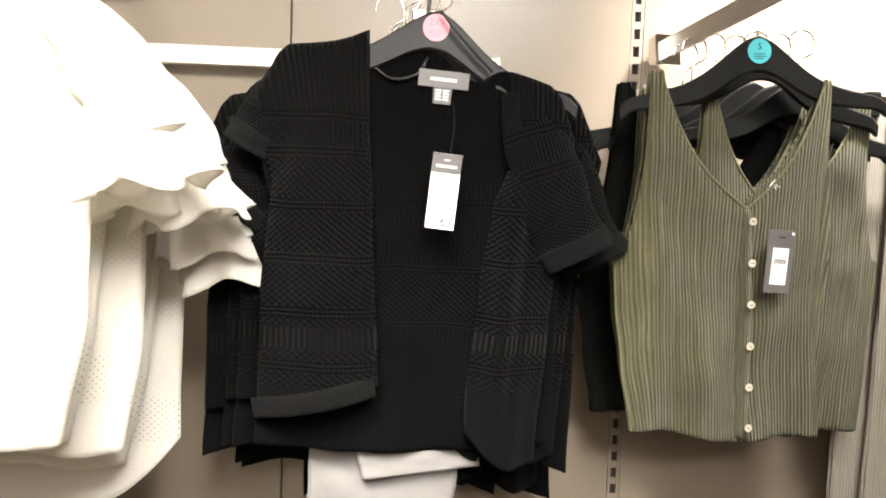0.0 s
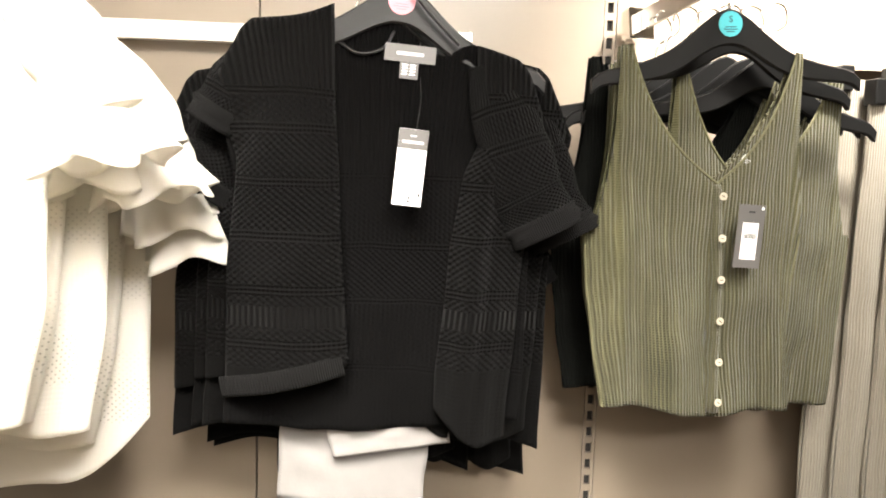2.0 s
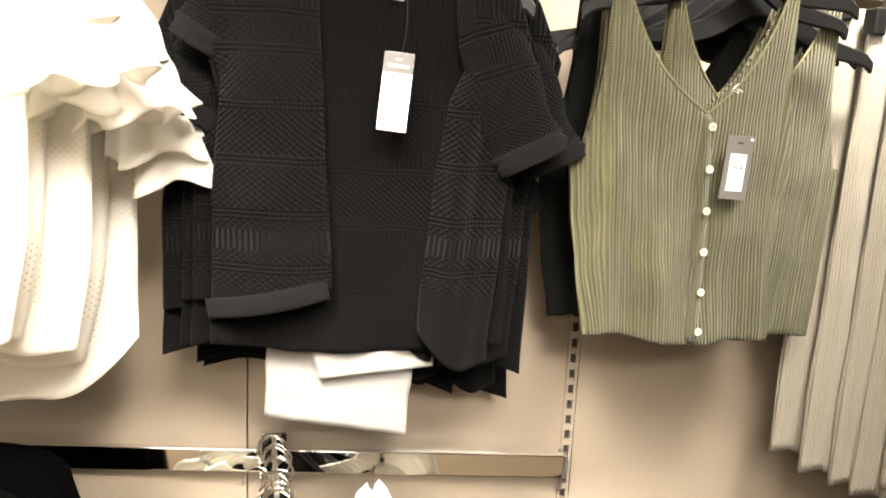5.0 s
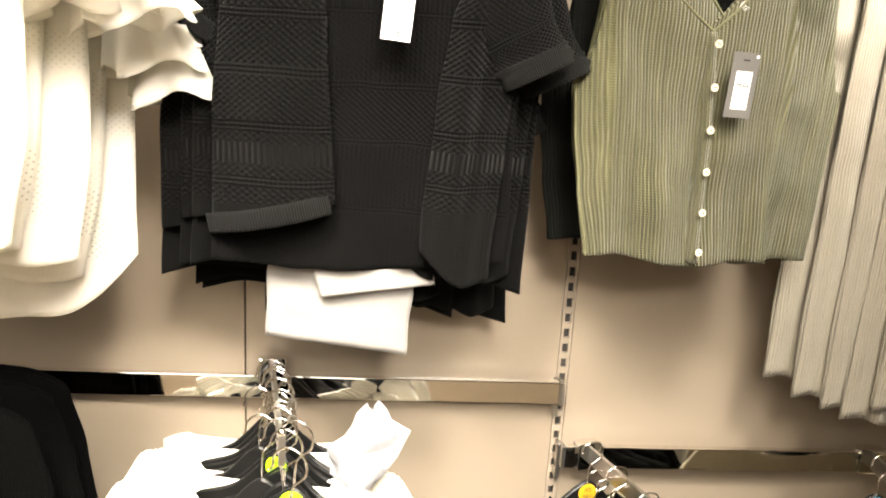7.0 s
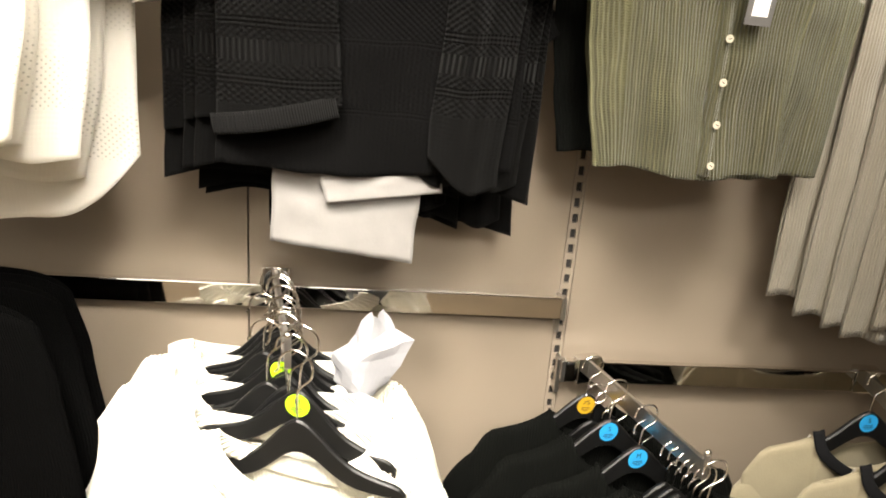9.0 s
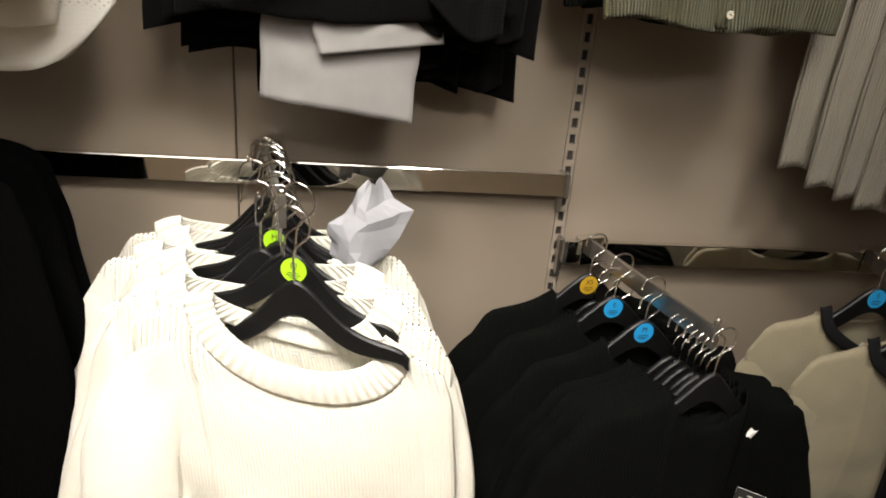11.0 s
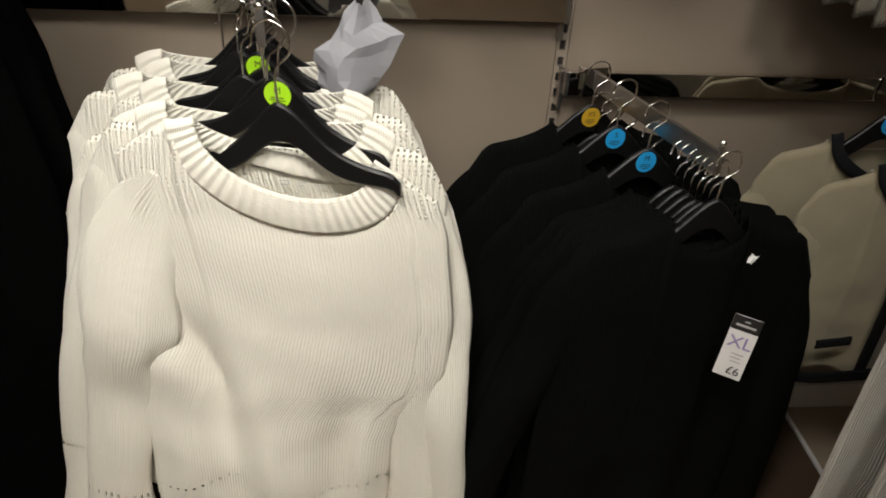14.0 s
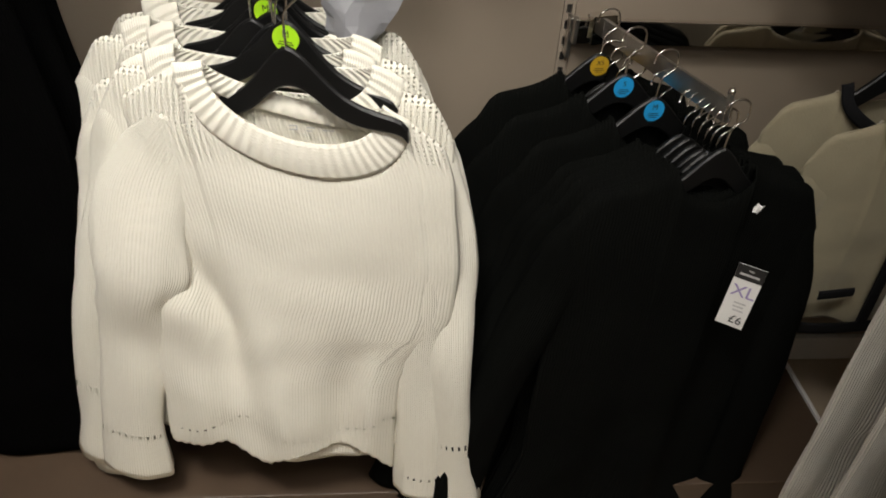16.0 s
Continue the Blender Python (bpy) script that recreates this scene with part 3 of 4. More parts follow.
def cardigan(m, front, label):
    """An open short-sleeved cardigan; the front one hangs lower on one shoulder."""
    t = thing("cardigan", m, label, "cardigan", "black cardigans")
    base = slope_top(0.183, 0.021 if front else 0.011)
    tilt = 0.115 if front else 0.0

    def sh(x, u):
        return base(x, u) - tilt * x

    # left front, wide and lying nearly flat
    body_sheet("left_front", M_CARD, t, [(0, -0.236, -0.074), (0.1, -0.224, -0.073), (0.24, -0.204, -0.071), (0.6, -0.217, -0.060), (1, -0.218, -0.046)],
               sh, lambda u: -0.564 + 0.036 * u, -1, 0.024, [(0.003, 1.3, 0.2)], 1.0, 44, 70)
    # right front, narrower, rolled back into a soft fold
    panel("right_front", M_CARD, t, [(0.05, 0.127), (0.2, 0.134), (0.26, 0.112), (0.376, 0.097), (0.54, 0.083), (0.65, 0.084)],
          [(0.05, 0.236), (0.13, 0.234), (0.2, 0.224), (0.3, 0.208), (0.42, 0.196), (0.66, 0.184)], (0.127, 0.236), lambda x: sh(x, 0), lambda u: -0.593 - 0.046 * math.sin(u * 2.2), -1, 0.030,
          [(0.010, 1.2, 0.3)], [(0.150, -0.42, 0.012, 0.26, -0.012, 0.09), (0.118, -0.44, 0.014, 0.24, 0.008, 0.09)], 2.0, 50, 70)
    if front:
        hem = lambda u: -0.618 - 0.014 * math.sin(u * 4)
    else:
        hem = lambda u: -0.612 - 0.045 * u ** 2 - 0.03 * (1 - u) ** 2 + 0.006 * math.sin(u * 11)
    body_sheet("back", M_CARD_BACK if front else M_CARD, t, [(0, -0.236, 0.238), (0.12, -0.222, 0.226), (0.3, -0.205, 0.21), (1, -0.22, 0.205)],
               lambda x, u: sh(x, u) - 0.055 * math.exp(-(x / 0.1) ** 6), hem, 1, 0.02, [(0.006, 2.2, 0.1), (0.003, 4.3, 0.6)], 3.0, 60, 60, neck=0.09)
    if front:
        strip("left_hem_band", M_CARD_HEM, t, [(-0.224, -0.006, -0.562), (-0.16, -0.029, -0.550), (-0.1, -0.029, -0.537), (-0.052, -0.009, -0.526)], 0.030)
    right = [(0.145, -0.002, -0.095), (0.172, -0.010, -0.180), (0.198, -0.016, -0.258), (0.224, -0.018, -0.308)]
    if front:
        left = [(-0.150, 0.004, -0.066), (-0.185, 0.008, -0.100), (-0.210, 0.010, -0.136), (-0.230, 0.010, -0.170)]
    else:
        left = [(-0.160, 0.0, -0.105), (-0.178, 0.0, -0.165), (-0.196, -0.004, -0.225), (-0.222, -0.004, -0.262)]
    for nm, path, k in (("left_sleeve", left, 1.0), ("right_sleeve", right, 1.0)):
        ry = 0.016
        w = 0.74 if front and path is left else 1.02
        sleeve(nm, M_CARD, t, path, [(0, 0.028 * w, 0.008), (0.3, 0.046 * w, ry), (1, 0.050 * w, ry + 0.004)], 3.0 + path[0][0], 30, 28, 0.003)
        a, b = Vector(path[2]), Vector(path[3])
        d = (b - a).normalized()
        sleeve("cuff", M_CARD_HEM, t, [b - d * 0.004, b + d * 0.012, b + d * 0.026], [(0, 0.0515 * w, ry + 0.006), (1, 0.0505 * w, ry + 0.006)], 3.0 + path[0][0], 6, 28, 0.003, 0.003)
    return t


def vest(m, mat, hem_mat, label, group, buttons, flip=1):
    """A sleeveless strappy vest with a V neck; the origin is the hanger's peak."""
    t = thing("vest_top", m, label, "vest top", group)

    def top_for(vee):
        def top(x, u):
            x *= flip
            a = (x - 0.004) / 0.116 if x > 0.004 else (0.004 - x) / 0.144
            if a < 1.0:
                return vee + (-0.074 - vee) * (0.52 * a + 0.48 * a ** 3.4)
            if a < 1.1:
                return -0.070
            return -0.14 - 0.2 * min(1, (a - 1.1) / 0.2) ** 0.5
        return top

    for nm, f, vee in (("front", -1, -0.272), ("back", 1, -0.268)):
        side = [(0, -0.196, 0.150), (0.3, -0.190, 0.140), (0.6, -0.176, 0.137), (1, -0.154, 0.147)]
        if flip < 0:
            side = [(v, -b, 0.196 - 0.012 * v) for v, a, b in side]
        body_sheet(nm, mat, t, side, top_for(vee),
                   lambda u: -0.622 + 0.006 * math.sin(9 * u) - 0.010 * u, f, 0.02 if f < 0 else 0.03, [(0.008, 1.7, 0.1), (0.005, 3.4, 0.5)], 6.0 + f + len(label), 140, 60, wr=0.9)
    # pale rolled edges of the neck and the straps
    line = top_for(-0.272)
    for a, b in ((-0.144, 0.0), (0.0, 0.116)):
        bm = bmesh.new()
        xs = [flip * (0.004 + a + (b - a) * k / 40) for k in range(41)]
        lo, hi = side[0][1:]
        add_tube(bm, [Vector((x, -0.013 * math.sin(math.pi * (x - lo) / (hi - lo)) ** 0.45, line(x, 0) + 0.001)) for x in xs], 0.0021, 6)
        part("neck_binding", bm, M_GREEN_EDGE if mat is M_GREEN else mat, t, smooth=True)
    for k in (1, 2):
        bm = bmesh.new()
        add_tube(bm, [Vector((lerp_table(side, v / 20)[k - 1] + wrinkle(6.0 - 1 + len(label), -0.345 - 0.277 * v / 20, side[0][k], 6.0, 0.006) * v / 20, -0.001, -0.345 - 0.277 * v / 20)) for v in range(21)], 0.0024, 6)
        part("side_seam", bm, M_GREEN_EDGE if mat is M_GREEN else mat, t, smooth=True)
    if buttons:
        body_sheet("placket", hem_mat, t, [(0, -0.006, 0.016), (1, 0.004, 0.028)], lambda x, u: -0.272, lambda u: -0.626, -1, 0.027, [(0.0008, 1, 0)], 8.0, 8, 40, wr=0.2)
        bm = bmesh.new()
        bmesh.ops.create_cone(bm, cap_ends=True, segments=24, radius1=0.0056, radius2=0.0063, depth=0.0026, matrix=pose(0, 0, 0, 90))
        bmesh.ops.bevel(bm, geom=[e for e in bm.edges], offset=0.0006, segments=1, affect="EDGES")
        me = bpy.data.meshes.new("button")
        bm.to_mesh(me)
        bm.free()
        hole = bpy.data.meshes.new("button_thread")
        hb = box_bm(-0.0026, 0.0026, -0.0021, -0.001, -0.0006, 0.0006)
        hb.to_mesh(hole)
        hb.free()
        for i in range(6):
            b = link("button", me, M_BUTTON if i == 0 else None, t, "pearly round button")
            b.matrix_local = pose(0.006 + 0.0022 * i, -0.032 - 0.0009 * i, -0.2895 - 0.0632 * i, random.uniform(-6, 2), random.uniform(-40, 40), random.uniform(-6, 6))
            link("button_thread", hole, M_JOINT if i == 0 else None, b)
    return t


def swing_tag(m, kind):
    if kind == "price":
        t = thing("swing_tag", m, "white swing tag with grey header and black price", "price tag")
        body = part("card", box_bm(-0.02, 0.02, -0.0004, 0.0004, -0.104, 0, bevel=0.0002), M_PAPER, t)
        part("header", box_bm(-0.0199, 0.0199, -0.001, -0.0005, -0.027, -0.0002), M_GREYTAG, t, "grey header strip")
        bars(t, M_INKG, [(-0.0145, 0.0145, -0.0175, 0.0036), (-0.004, 0.004, -0.009, 0.002)], -0.0011)
        lettering("2XS", 0.0145, M_INKG, t, pose(0, -0.0013, -0.043, 90))
        lettering("£7", 0.019, M_INK, t, pose(0.0085, -0.0013, -0.0935, 90))
        return t
    if kind == "barcode":
        t = thing("swing_tag", m, "grey swing tag with a white barcode label", "price tag")
        part("card", box_bm(-0.021, 0.021, -0.0005, 0.0005, -0.095, 0, bevel=0.0003), M_GREYTAG, t)
        lab = part("barcode_label", box_bm(-0.0125, 0.0125, -0.0012, -0.0006, -0.082, -0.027, bevel=0.0002), M_PAPER, t, "white printed label")
        bars(lab, M_INK, [(-0.009 + 0.0019 * i, -0.009 + 0.0019 * i + 0.0010, -0.047, 0.007) for i in range(10)], -0.0013)
        bars(lab, M_INKG, [(-0.008, 0.008, -0.037, 0.0013), (-0.008, 0.007, -0.057, 0.0013), (-0.008, 0.005, -0.061, 0.0013), (-0.008, 0.008, -0.067, 0.0013), (-0.006, 0.006, -0.076, 0.002)], -0.0013)
        bars(t, M_INK, [(-0.005, 0.005, -0.011, 0.0025)], -0.0006)
        bm = bmesh.new()
        bmesh.ops.create_cone(bm, cap_ends=True, segments=14, radius1=0.0022, radius2=0.0022, depth=0.0008, matrix=pose(0.0165, -0.0007, -0.005, 90))
        part("eyelet", bm, M_PAPER, t)
        return t
    t = thing("swing_tag", m, "white swing tag with black header, purple size and price", "price tag")
    part("card", box_bm(-0.021, 0.021, -0.0004, 0.0004, -0.115, 0, bevel=0.0002), M_PAPER, t)
    part("header", box_bm(-0.0209, 0.0209, -0.001, -0.0005, -0.026, -0.0002), M_INK, t, "black header strip")
    bars(t, M_INKG, [(-0.0145, 0.0145, -0.0165, 0.0036), (-0.004, 0.004, -0.0085, 0.002)], -0.0011)
    lettering("XL", 0.030, M_INKP, t, pose(0.001, -0.0013, -0.048, 90))
    bars(t, M_INKG, [(-0.006, 0.012, -0.069, 0.0022), (-0.006, 0.010, -0.076, 0.0022), (-0.004, 0.012, -0.083, 0.0022)], -0.0006)
    lettering("£6", 0.02, M_INK, t, pose(0.006, -0.0013, -0.101, 90))
    return t


def neck_label(m):
    t = thing("neck_label", m, "grey woven neck label with a white care tab", "label")
    part("tab", box_bm(-0.036, 0.036, -0.0006, 0.0006, -0.024, 0, bevel=0.0003), M_GREYTAG, t)
    bars(t, M_INKG, [(-0.019, 0.019, -0.0125, 0.0045)], -0.0008)
    c = part("care_tab", box_bm(-0.013, 0.013, -0.0005, 0.0007, -0.047, -0.0245, bevel=0.0003), M_GREYTAG, t)
    bars(c, M_PAPER, [(-0.010 + 0.011 * (i % 2), -0.002 + 0.011 * (i % 2), -0.028 - 0.0042 * (i // 2), 0.0022) for i in range(8)], -0.0007)
    return t


def thread(m, pts, r, label):
    t = thing("tag_string", m, label, "string")
    bm = bmesh.new()
    add_tube(bm, spline(pts, 24), r, 6)
    part("cord", bm, M_HANGER, t, smooth=True)
    return t


def lace_top(m, label, sweep=0.0, seed=0.0):
    """A short lace top with flared, frilled sleeves. sweep: how far the hem curves up at the sides."""
    t = thing("lace_top", m, label, "knit top", "white lace tops")
    sh = slope_top(0.215, 0.009, 0.5)
    side = [(0.08, 0.238), (0.3, 0.222), (0.45, 0.216), (0.62, 0.184 + 0.3 * sweep)]
    for nm, f in (("front", -1), ("back", 1)):
        drop = 0.07 if f < 0 else 0.02
        panel(nm, M_LACE, t, [(z, -x) for z, x in side], side, (-0.238, 0.238), lambda x, d=drop: sh(x, 0) - d * math.exp(-(x / 0.1) ** 6),
              lambda u: -0.605 - sweep * 0.35 + sweep * abs(2 * u - 1) ** 2.6 + 0.006 * math.sin(u * 13), f, 0.020, [(0.003, 1.6, 0.2 + seed), (0.0015, 4.1, 0.5)], (), 11.0 + f + seed, 60, 50, wr=1.2, free=0.2)
    for s, nm in ((-1, "left_sleeve"), (1, "right_sleeve")):
        sleeve(nm, M_LACE, t, [(s * 0.165, 0, -0.090), (s * 0.220, 0.0, -0.128), (s * 0.258, 0.0, -0.180), (s * 0.276, 0.0, -0.235)],
               [(0, 0.026, 0.012), (0.35, 0.046, 0.026), (1, 0.058, 0.036)], 5.0 + s, 30, 40, 0.004)

        # frilled edge, flaring outwards in deep soft ruffles
        def frill(u, v, s=s):
            ang = TAU * u
            w = v * (0.010 * math.sin(5 * ang + s + seed) + 0.008 * math.sin(8 * ang + 2 + 2 * seed))
            r = 0.055 + 0.018 * v + w
            return (s * (0.276 + 0.014 * v) + r * math.cos(ang), 0.75 * r * math.sin(ang), -0.230 - 0.062 * v + 0.010 * v * math.sin(4 * ang + 2.2 + seed) + s * 0.16 * v * r * math.cos(ang))
        sheet("frill", M_LACE, t, 120, 10, frill, lambda u, v: (u * 0.3, 0.1 + v * 0.05), 0.002)
    return t


def jumper(m, label, mat, rib, group, name="jumper", cat="jumper", seed=0.0, scallop=True, length=0.745, neck=0.115, width=0.22, lean=-0.04, sleeves=True, reach=0.875, flare=0.0, nw=0.15, fold=1.0, out=-0.005):
    t = thing(name, m, label, cat, group)
    sh = slope_top(0.215 if rib else 0.19, 0.009 if rib else 0.015, 0.6)

    def hem(u):
        z = -length
        if scallop:
            z += -0.040 * abs(math.sin(math.pi * (u * 2.0 + 0.12))) ** 0.7 + 0.034
        return z + 0.010 * math.sin(u * 6)

    def top_for(drop):
        def top(x, u):
            a = abs(x)
            if a < nw:
                return sh(nw, u) - drop * (1 - (a / nw) ** 2) ** 0.5
            return sh(x, u)
        return top

    for nm, f in (("front", -1), ("back", 1)):
        body_sheet(nm, mat, t, [(0, -width - 0.03, width + 0.03), (0.12, -width - 0.03, width + 0.03), (0.3, -width - 0.012, width + 0.012), (0.7, -width - 0.008, width), (1, -width - 0.015 - flare, width - 0.025 + flare)],
                   top_for(neck if f < 0 else 0.03), hem, f, 0.036, [(0.021 * fold, 1.25, 0.12), (0.012 * fold, 2.6, 0.45)], 21.0 + f + seed, 90, 60, lean=lean, wr=0.7, neck=nw - 0.002)
    if rib:
        # the ribbed ring of the neckband, lower in front
        def ring(u, v):
            c, s = math.cos(TAU * u), math.sin(TAU * u)
            k = abs(s) ** 0.8
            d_in, d_out = (0.072, 0.116) if s > 0 else (0.02, 0.04)
            x = (0.138 + 0.045 * v) * c
            z = (-0.046 - 0.016 * v) - (d_in + (d_out - d_in) * v) * k
            y = -(0.0222 - 0.001 * v) * k * (1 if s > 0 else -1) - 0.002 * v
            return (x, y, z + 0.003 * math.sin(math.pi * v))
        sheet("neckband", rib, t, 120, 10, ring, lambda u, v: (u * 0.62, v * 0.05), 0.004)
    if sleeves:
        w = width
        left = [(-w + 0.045, 0.006, -0.12), (-w + 0.008, 0.006, -0.19), (-w - 0.034, 0.004, -0.32), (-w - 0.085 - flare * 0.5, -0.02, -0.55), (-w - 0.125 - flare, -0.03, -reach)]
        right = [(w - 0.045, 0.006, -0.12), (w - 0.008, 0.006, -0.19), (w + 0.026, -0.008, -0.36), (w + out * 0.55 + flare * 0.5, -0.04, -0.56), (w + out + flare, -0.05, -reach)]
        for nm, path, k in (("left_sleeve", left, 1.0), ("right_sleeve", right, 2.3)):
            sleeve(nm, mat, t, path, [(0, 0.012, 0.006), (0.12, 0.040, 0.009), (0.26, 0.047, 0.020), (0.5, 0.053, 0.030), (0.8, 0.042, 0.026), (0.93, 0.046, 0.028), (1, 0.060, 0.034)], 7.0 + k + seed, 64, 28, 0.006)
    return t


def slipped_jumper(m, label):
    """The foremost jumper: its wide neck has slid to one side of the hanger, one arm bunches at the seam, the other tucks behind."""
    t = thing("jumper", m, label, "jumper", "cream jumpers")
    cx, tilt = 0.012, -0.21

    def top_for(drop):
        def top(x):
            d = x - cx
            if abs(d) < 0.150:
                return -0.064 + tilt * d - drop * (1 - (d / 0.150) ** 2) ** 0.5
            e = abs(d) - 0.150
            return -0.064 + tilt * math.copysign(0.150, d) - (0.45 if d < 0 else 0.8) * e - 1.7 * e * e
        return top

    left = [(0.05, -0.216), (0.11, -0.221), (0.2, -0.212), (0.3, -0.200), (0.355, -0.198), (0.40, -0.214), (0.45, -0.236), (0.58, -0.256), (0.8, -0.262)]
    right = [(0.1, 0.207), (0.2, 0.234), (0.35, 0.250), (0.44, 0.248), (0.485, 0.236), (0.515, 0.205), (0.55, 0.176), (0.60, 0.163), (0.7, 0.158), (0.86, 0.155)]
    wave = [(0, -0.784), (0.14, -0.776), (0.27, -0.757), (0.43, -0.808), (0.52, -0.785), (0.76, -0.762), (0.9, -0.777), (1, -0.838)]
    dents = [(-0.118, -0.52, 0.030, 0.15, -0.024, -0.10), (-0.200, -0.45, 0.050, 0.060, 0.012, 0.0), (-0.150, -0.40, 0.022, 0.09, -0.010, -0.35),
             (-0.04, -0.70, 0.03, 0.14, 0.016, 0.0), (0.06, -0.66, 0.035, 0.16, -0.014, 0.05), (0.115, -0.70, 0.025, 0.16, 0.014, 0.0),
             (-0.19, -0.70, 0.03, 0.10, 0.010, 0.0)]
    for nm, f in (("front", -1), ("back", 1)):
        panel(nm, M_WHITE, t, left, right, (-0.221, 0.207), top_for(0.108 if f < 0 else 0.03), lambda u: lerp_table(wave, u)[0] + 0.002 * math.sin(u * 150), f, 0.034,
              [(0.004, 1.3, 0.12), (0.002, 3.7, 0.4)], dents if f < 0 else (), 21.0 + f, 110, 110, wr=0.5, edge=0.32, neck=(cx - 0.148, cx + 0.148))

    # the ribbed ring of the neckband, lower in front
    def ring(u, v):
        c, s = math.cos(TAU * u), math.sin(TAU * u)
        k = abs(s) ** 0.9
        d_in, d_out = (0.068, 0.110) if s > 0 else (0.030, 0.045)
        x = (0.117 + 0.038 * v) * c
        z = -0.054 - 0.012 * v - (d_in + (d_out - d_in) * v) * k + tilt * x
        y = -(0.0232 - 0.003 * v) * k * (1 if s > 0 else -1) - 0.003 * v
        return (cx + x, y - 0.003 * math.sin(math.pi * v) - 0.005 * (1 - k), z + 0.006 * (1 - k))
    sheet("neckband", M_WHITE_RIB, t, 140, 10, ring, lambda u, v: (u * 0.62, v * 0.05), 0.004)
    bars(t, M_INKG, [(-0.002, 0.008, -0.119, 0.0016), (-0.002, 0.008, -0.125, 0.0016), (0.008, 0.0096, -0.122, 0.0076), (0.022, 0.034, -0.121, 0.0016), (0.022, 0.030, -0.126, 0.0012), (0.044, 0.060, -0.124, 0.0014)], 0.0125)
    arm = [(-0.150, -0.004, -0.110), (-0.200, -0.006, -0.195), (-0.228, -0.012, -0.280), (-0.248, -0.017, -0.375), (-0.272, -0.006, -0.460), (-0.294, 0.004, -0.550), (-0.318, 0.0, -0.700), (-0.338, 0.0, -0.885)]
    sleeve("left_sleeve", M_WHITE, t, arm, [(0, 0.028, 0.006), (0.1, 0.054, 0.010), (0.22, 0.068, 0.014), (0.34, 0.072, 0.017), (0.42, 0.074, 0.019), (0.52, 0.060, 0.020), (0.88, 0.052, 0.022), (1, 0.064, 0.028)], 9.0, 80, 36, 0.008)
    arm = [(0.150, 0.004, -0.130), (0.190, 0.004, -0.240), (0.206, 0.006, -0.400), (0.205, 0.008, -0.550), (0.208, 0.004, -0.720), (0.215, -0.004, -0.900)]
    sleeve("right_sleeve", M_WHITE, t, arm, [(0, 0.020, 0.006), (0.2, 0.040, 0.016), (0.5, 0.045, 0.024), (0.8, 0.046, 0.026), (1, 0.058, 0.030)], 4.0, 80, 36, 0.006)
    return t


H_PLAIN = hanger_thing(0.21, label="black plastic clothes hanger with a chrome hook")
H_PLAIN.matrix_world = pose(0.01, 1.11, 2.08, 0, 0, 0)


# upper wall: black cardigans on a straight arm
hang_arm(0.03, 2.2, 0.03, 0.74, 0.0, "steel hanging arm carrying black cardigans")
CARD_Z = 2.128
h = hanger_thing(0.215, (M_PINK, "round pink size sticker", M_PINKINK), "2XS", "black plastic hanger with a pink size sticker")
H_PINK = h
h.matrix_world = pose(0.042, 0.877, CARD_Z + 0.011, 0, 5.5, 0)
front_card = cardigan(pose(0.02, 0.868, CARD_Z, 0, 0, 0), True, "open black patterned-knit cardigan on a plastic hanger")
back_card = cardigan(pose(-0.012, 0.925, CARD_Z - 0.004, 0, 1, 1), False, "black patterned-knit cardigan hanging behind another")
for i, (x, y, z, r, w) in enumerate([(0.062, 0.945, -0.012, 0, -3), (-0.035, 0.955, -0.012, 1, 2), (-0.08, 0.975, -0.03, 0, 2), (-0.03, 1.01, -0.065, 1, -3), (0.0, 1.045, -0.085, 3, 2), (0.02, 1.08, -0.125, -4, -2)]):
    copy_thing(back_card, pose(x, y, CARD_Z + z, 0, r, w))
    copy_thing(H_PLAIN, pose(x * 0.5 + 0.01, y, CARD_Z + z, 0, r, w))
copy_thing(H_PINK, pose(-0.002, 0.925, CARD_Z - 0.006, 0, 1, 1))
neck_label(pose(0.054, 0.874, 2.056, 0, 4, 0))
swing_tag(pose(0.061, 0.826, 1.937, 2, 5, 0), "price")
thread(pose(0, 0, 0), [(0.068, 0.872, 2.012), (0.069, 0.85, 1.975), (0.063, 0.825, 1.932)], 0.0006, "thin dark string holding a swing tag")


def care_label(m):
    t = thing("care_label", m, "small crumpled white care label inside the neck", "label")

    def fn(u, v):
        return ((u - 0.5) * 0.024, 0.004 * math.sin(5 * u + 3 * v), -0.026 * v + 0.003 * math.sin(7 * u))
    sheet("tab", M_PAPER, t, 6, 6, fn, lambda u, v: (u * 0.02, v * 0.02), 0.0006, smooth=False)
    bars(t, M_INKG, [(-0.008, 0.008, -0.008, 0.0012), (-0.008, 0.006, -0.012, 0.0012), (-0.008, 0.008, -0.016, 0.0012)], -0.005)
    return t


care_label(pose(0.575, 0.930, 1.918, 0, 30, 0) @ Matrix.Scale(0.7, 4))
thread(pose(0, 0, 0), [(-0.05, 0.876, 2.06), (-0.02, 0.874, 2.042), (0.015, 0.875, 2.05), (0.03, 0.879, 2.075)], 0.0022, "black ribbon loop hanging inside the cardigan neck")
thread(pose(0, 0, 0), [(0.045, 0.856, 2.135), (0.075, 0.855, 2.10), (0.12, 0.857, 2.055)], 0.0022, "black ribbon loop over the hanger")


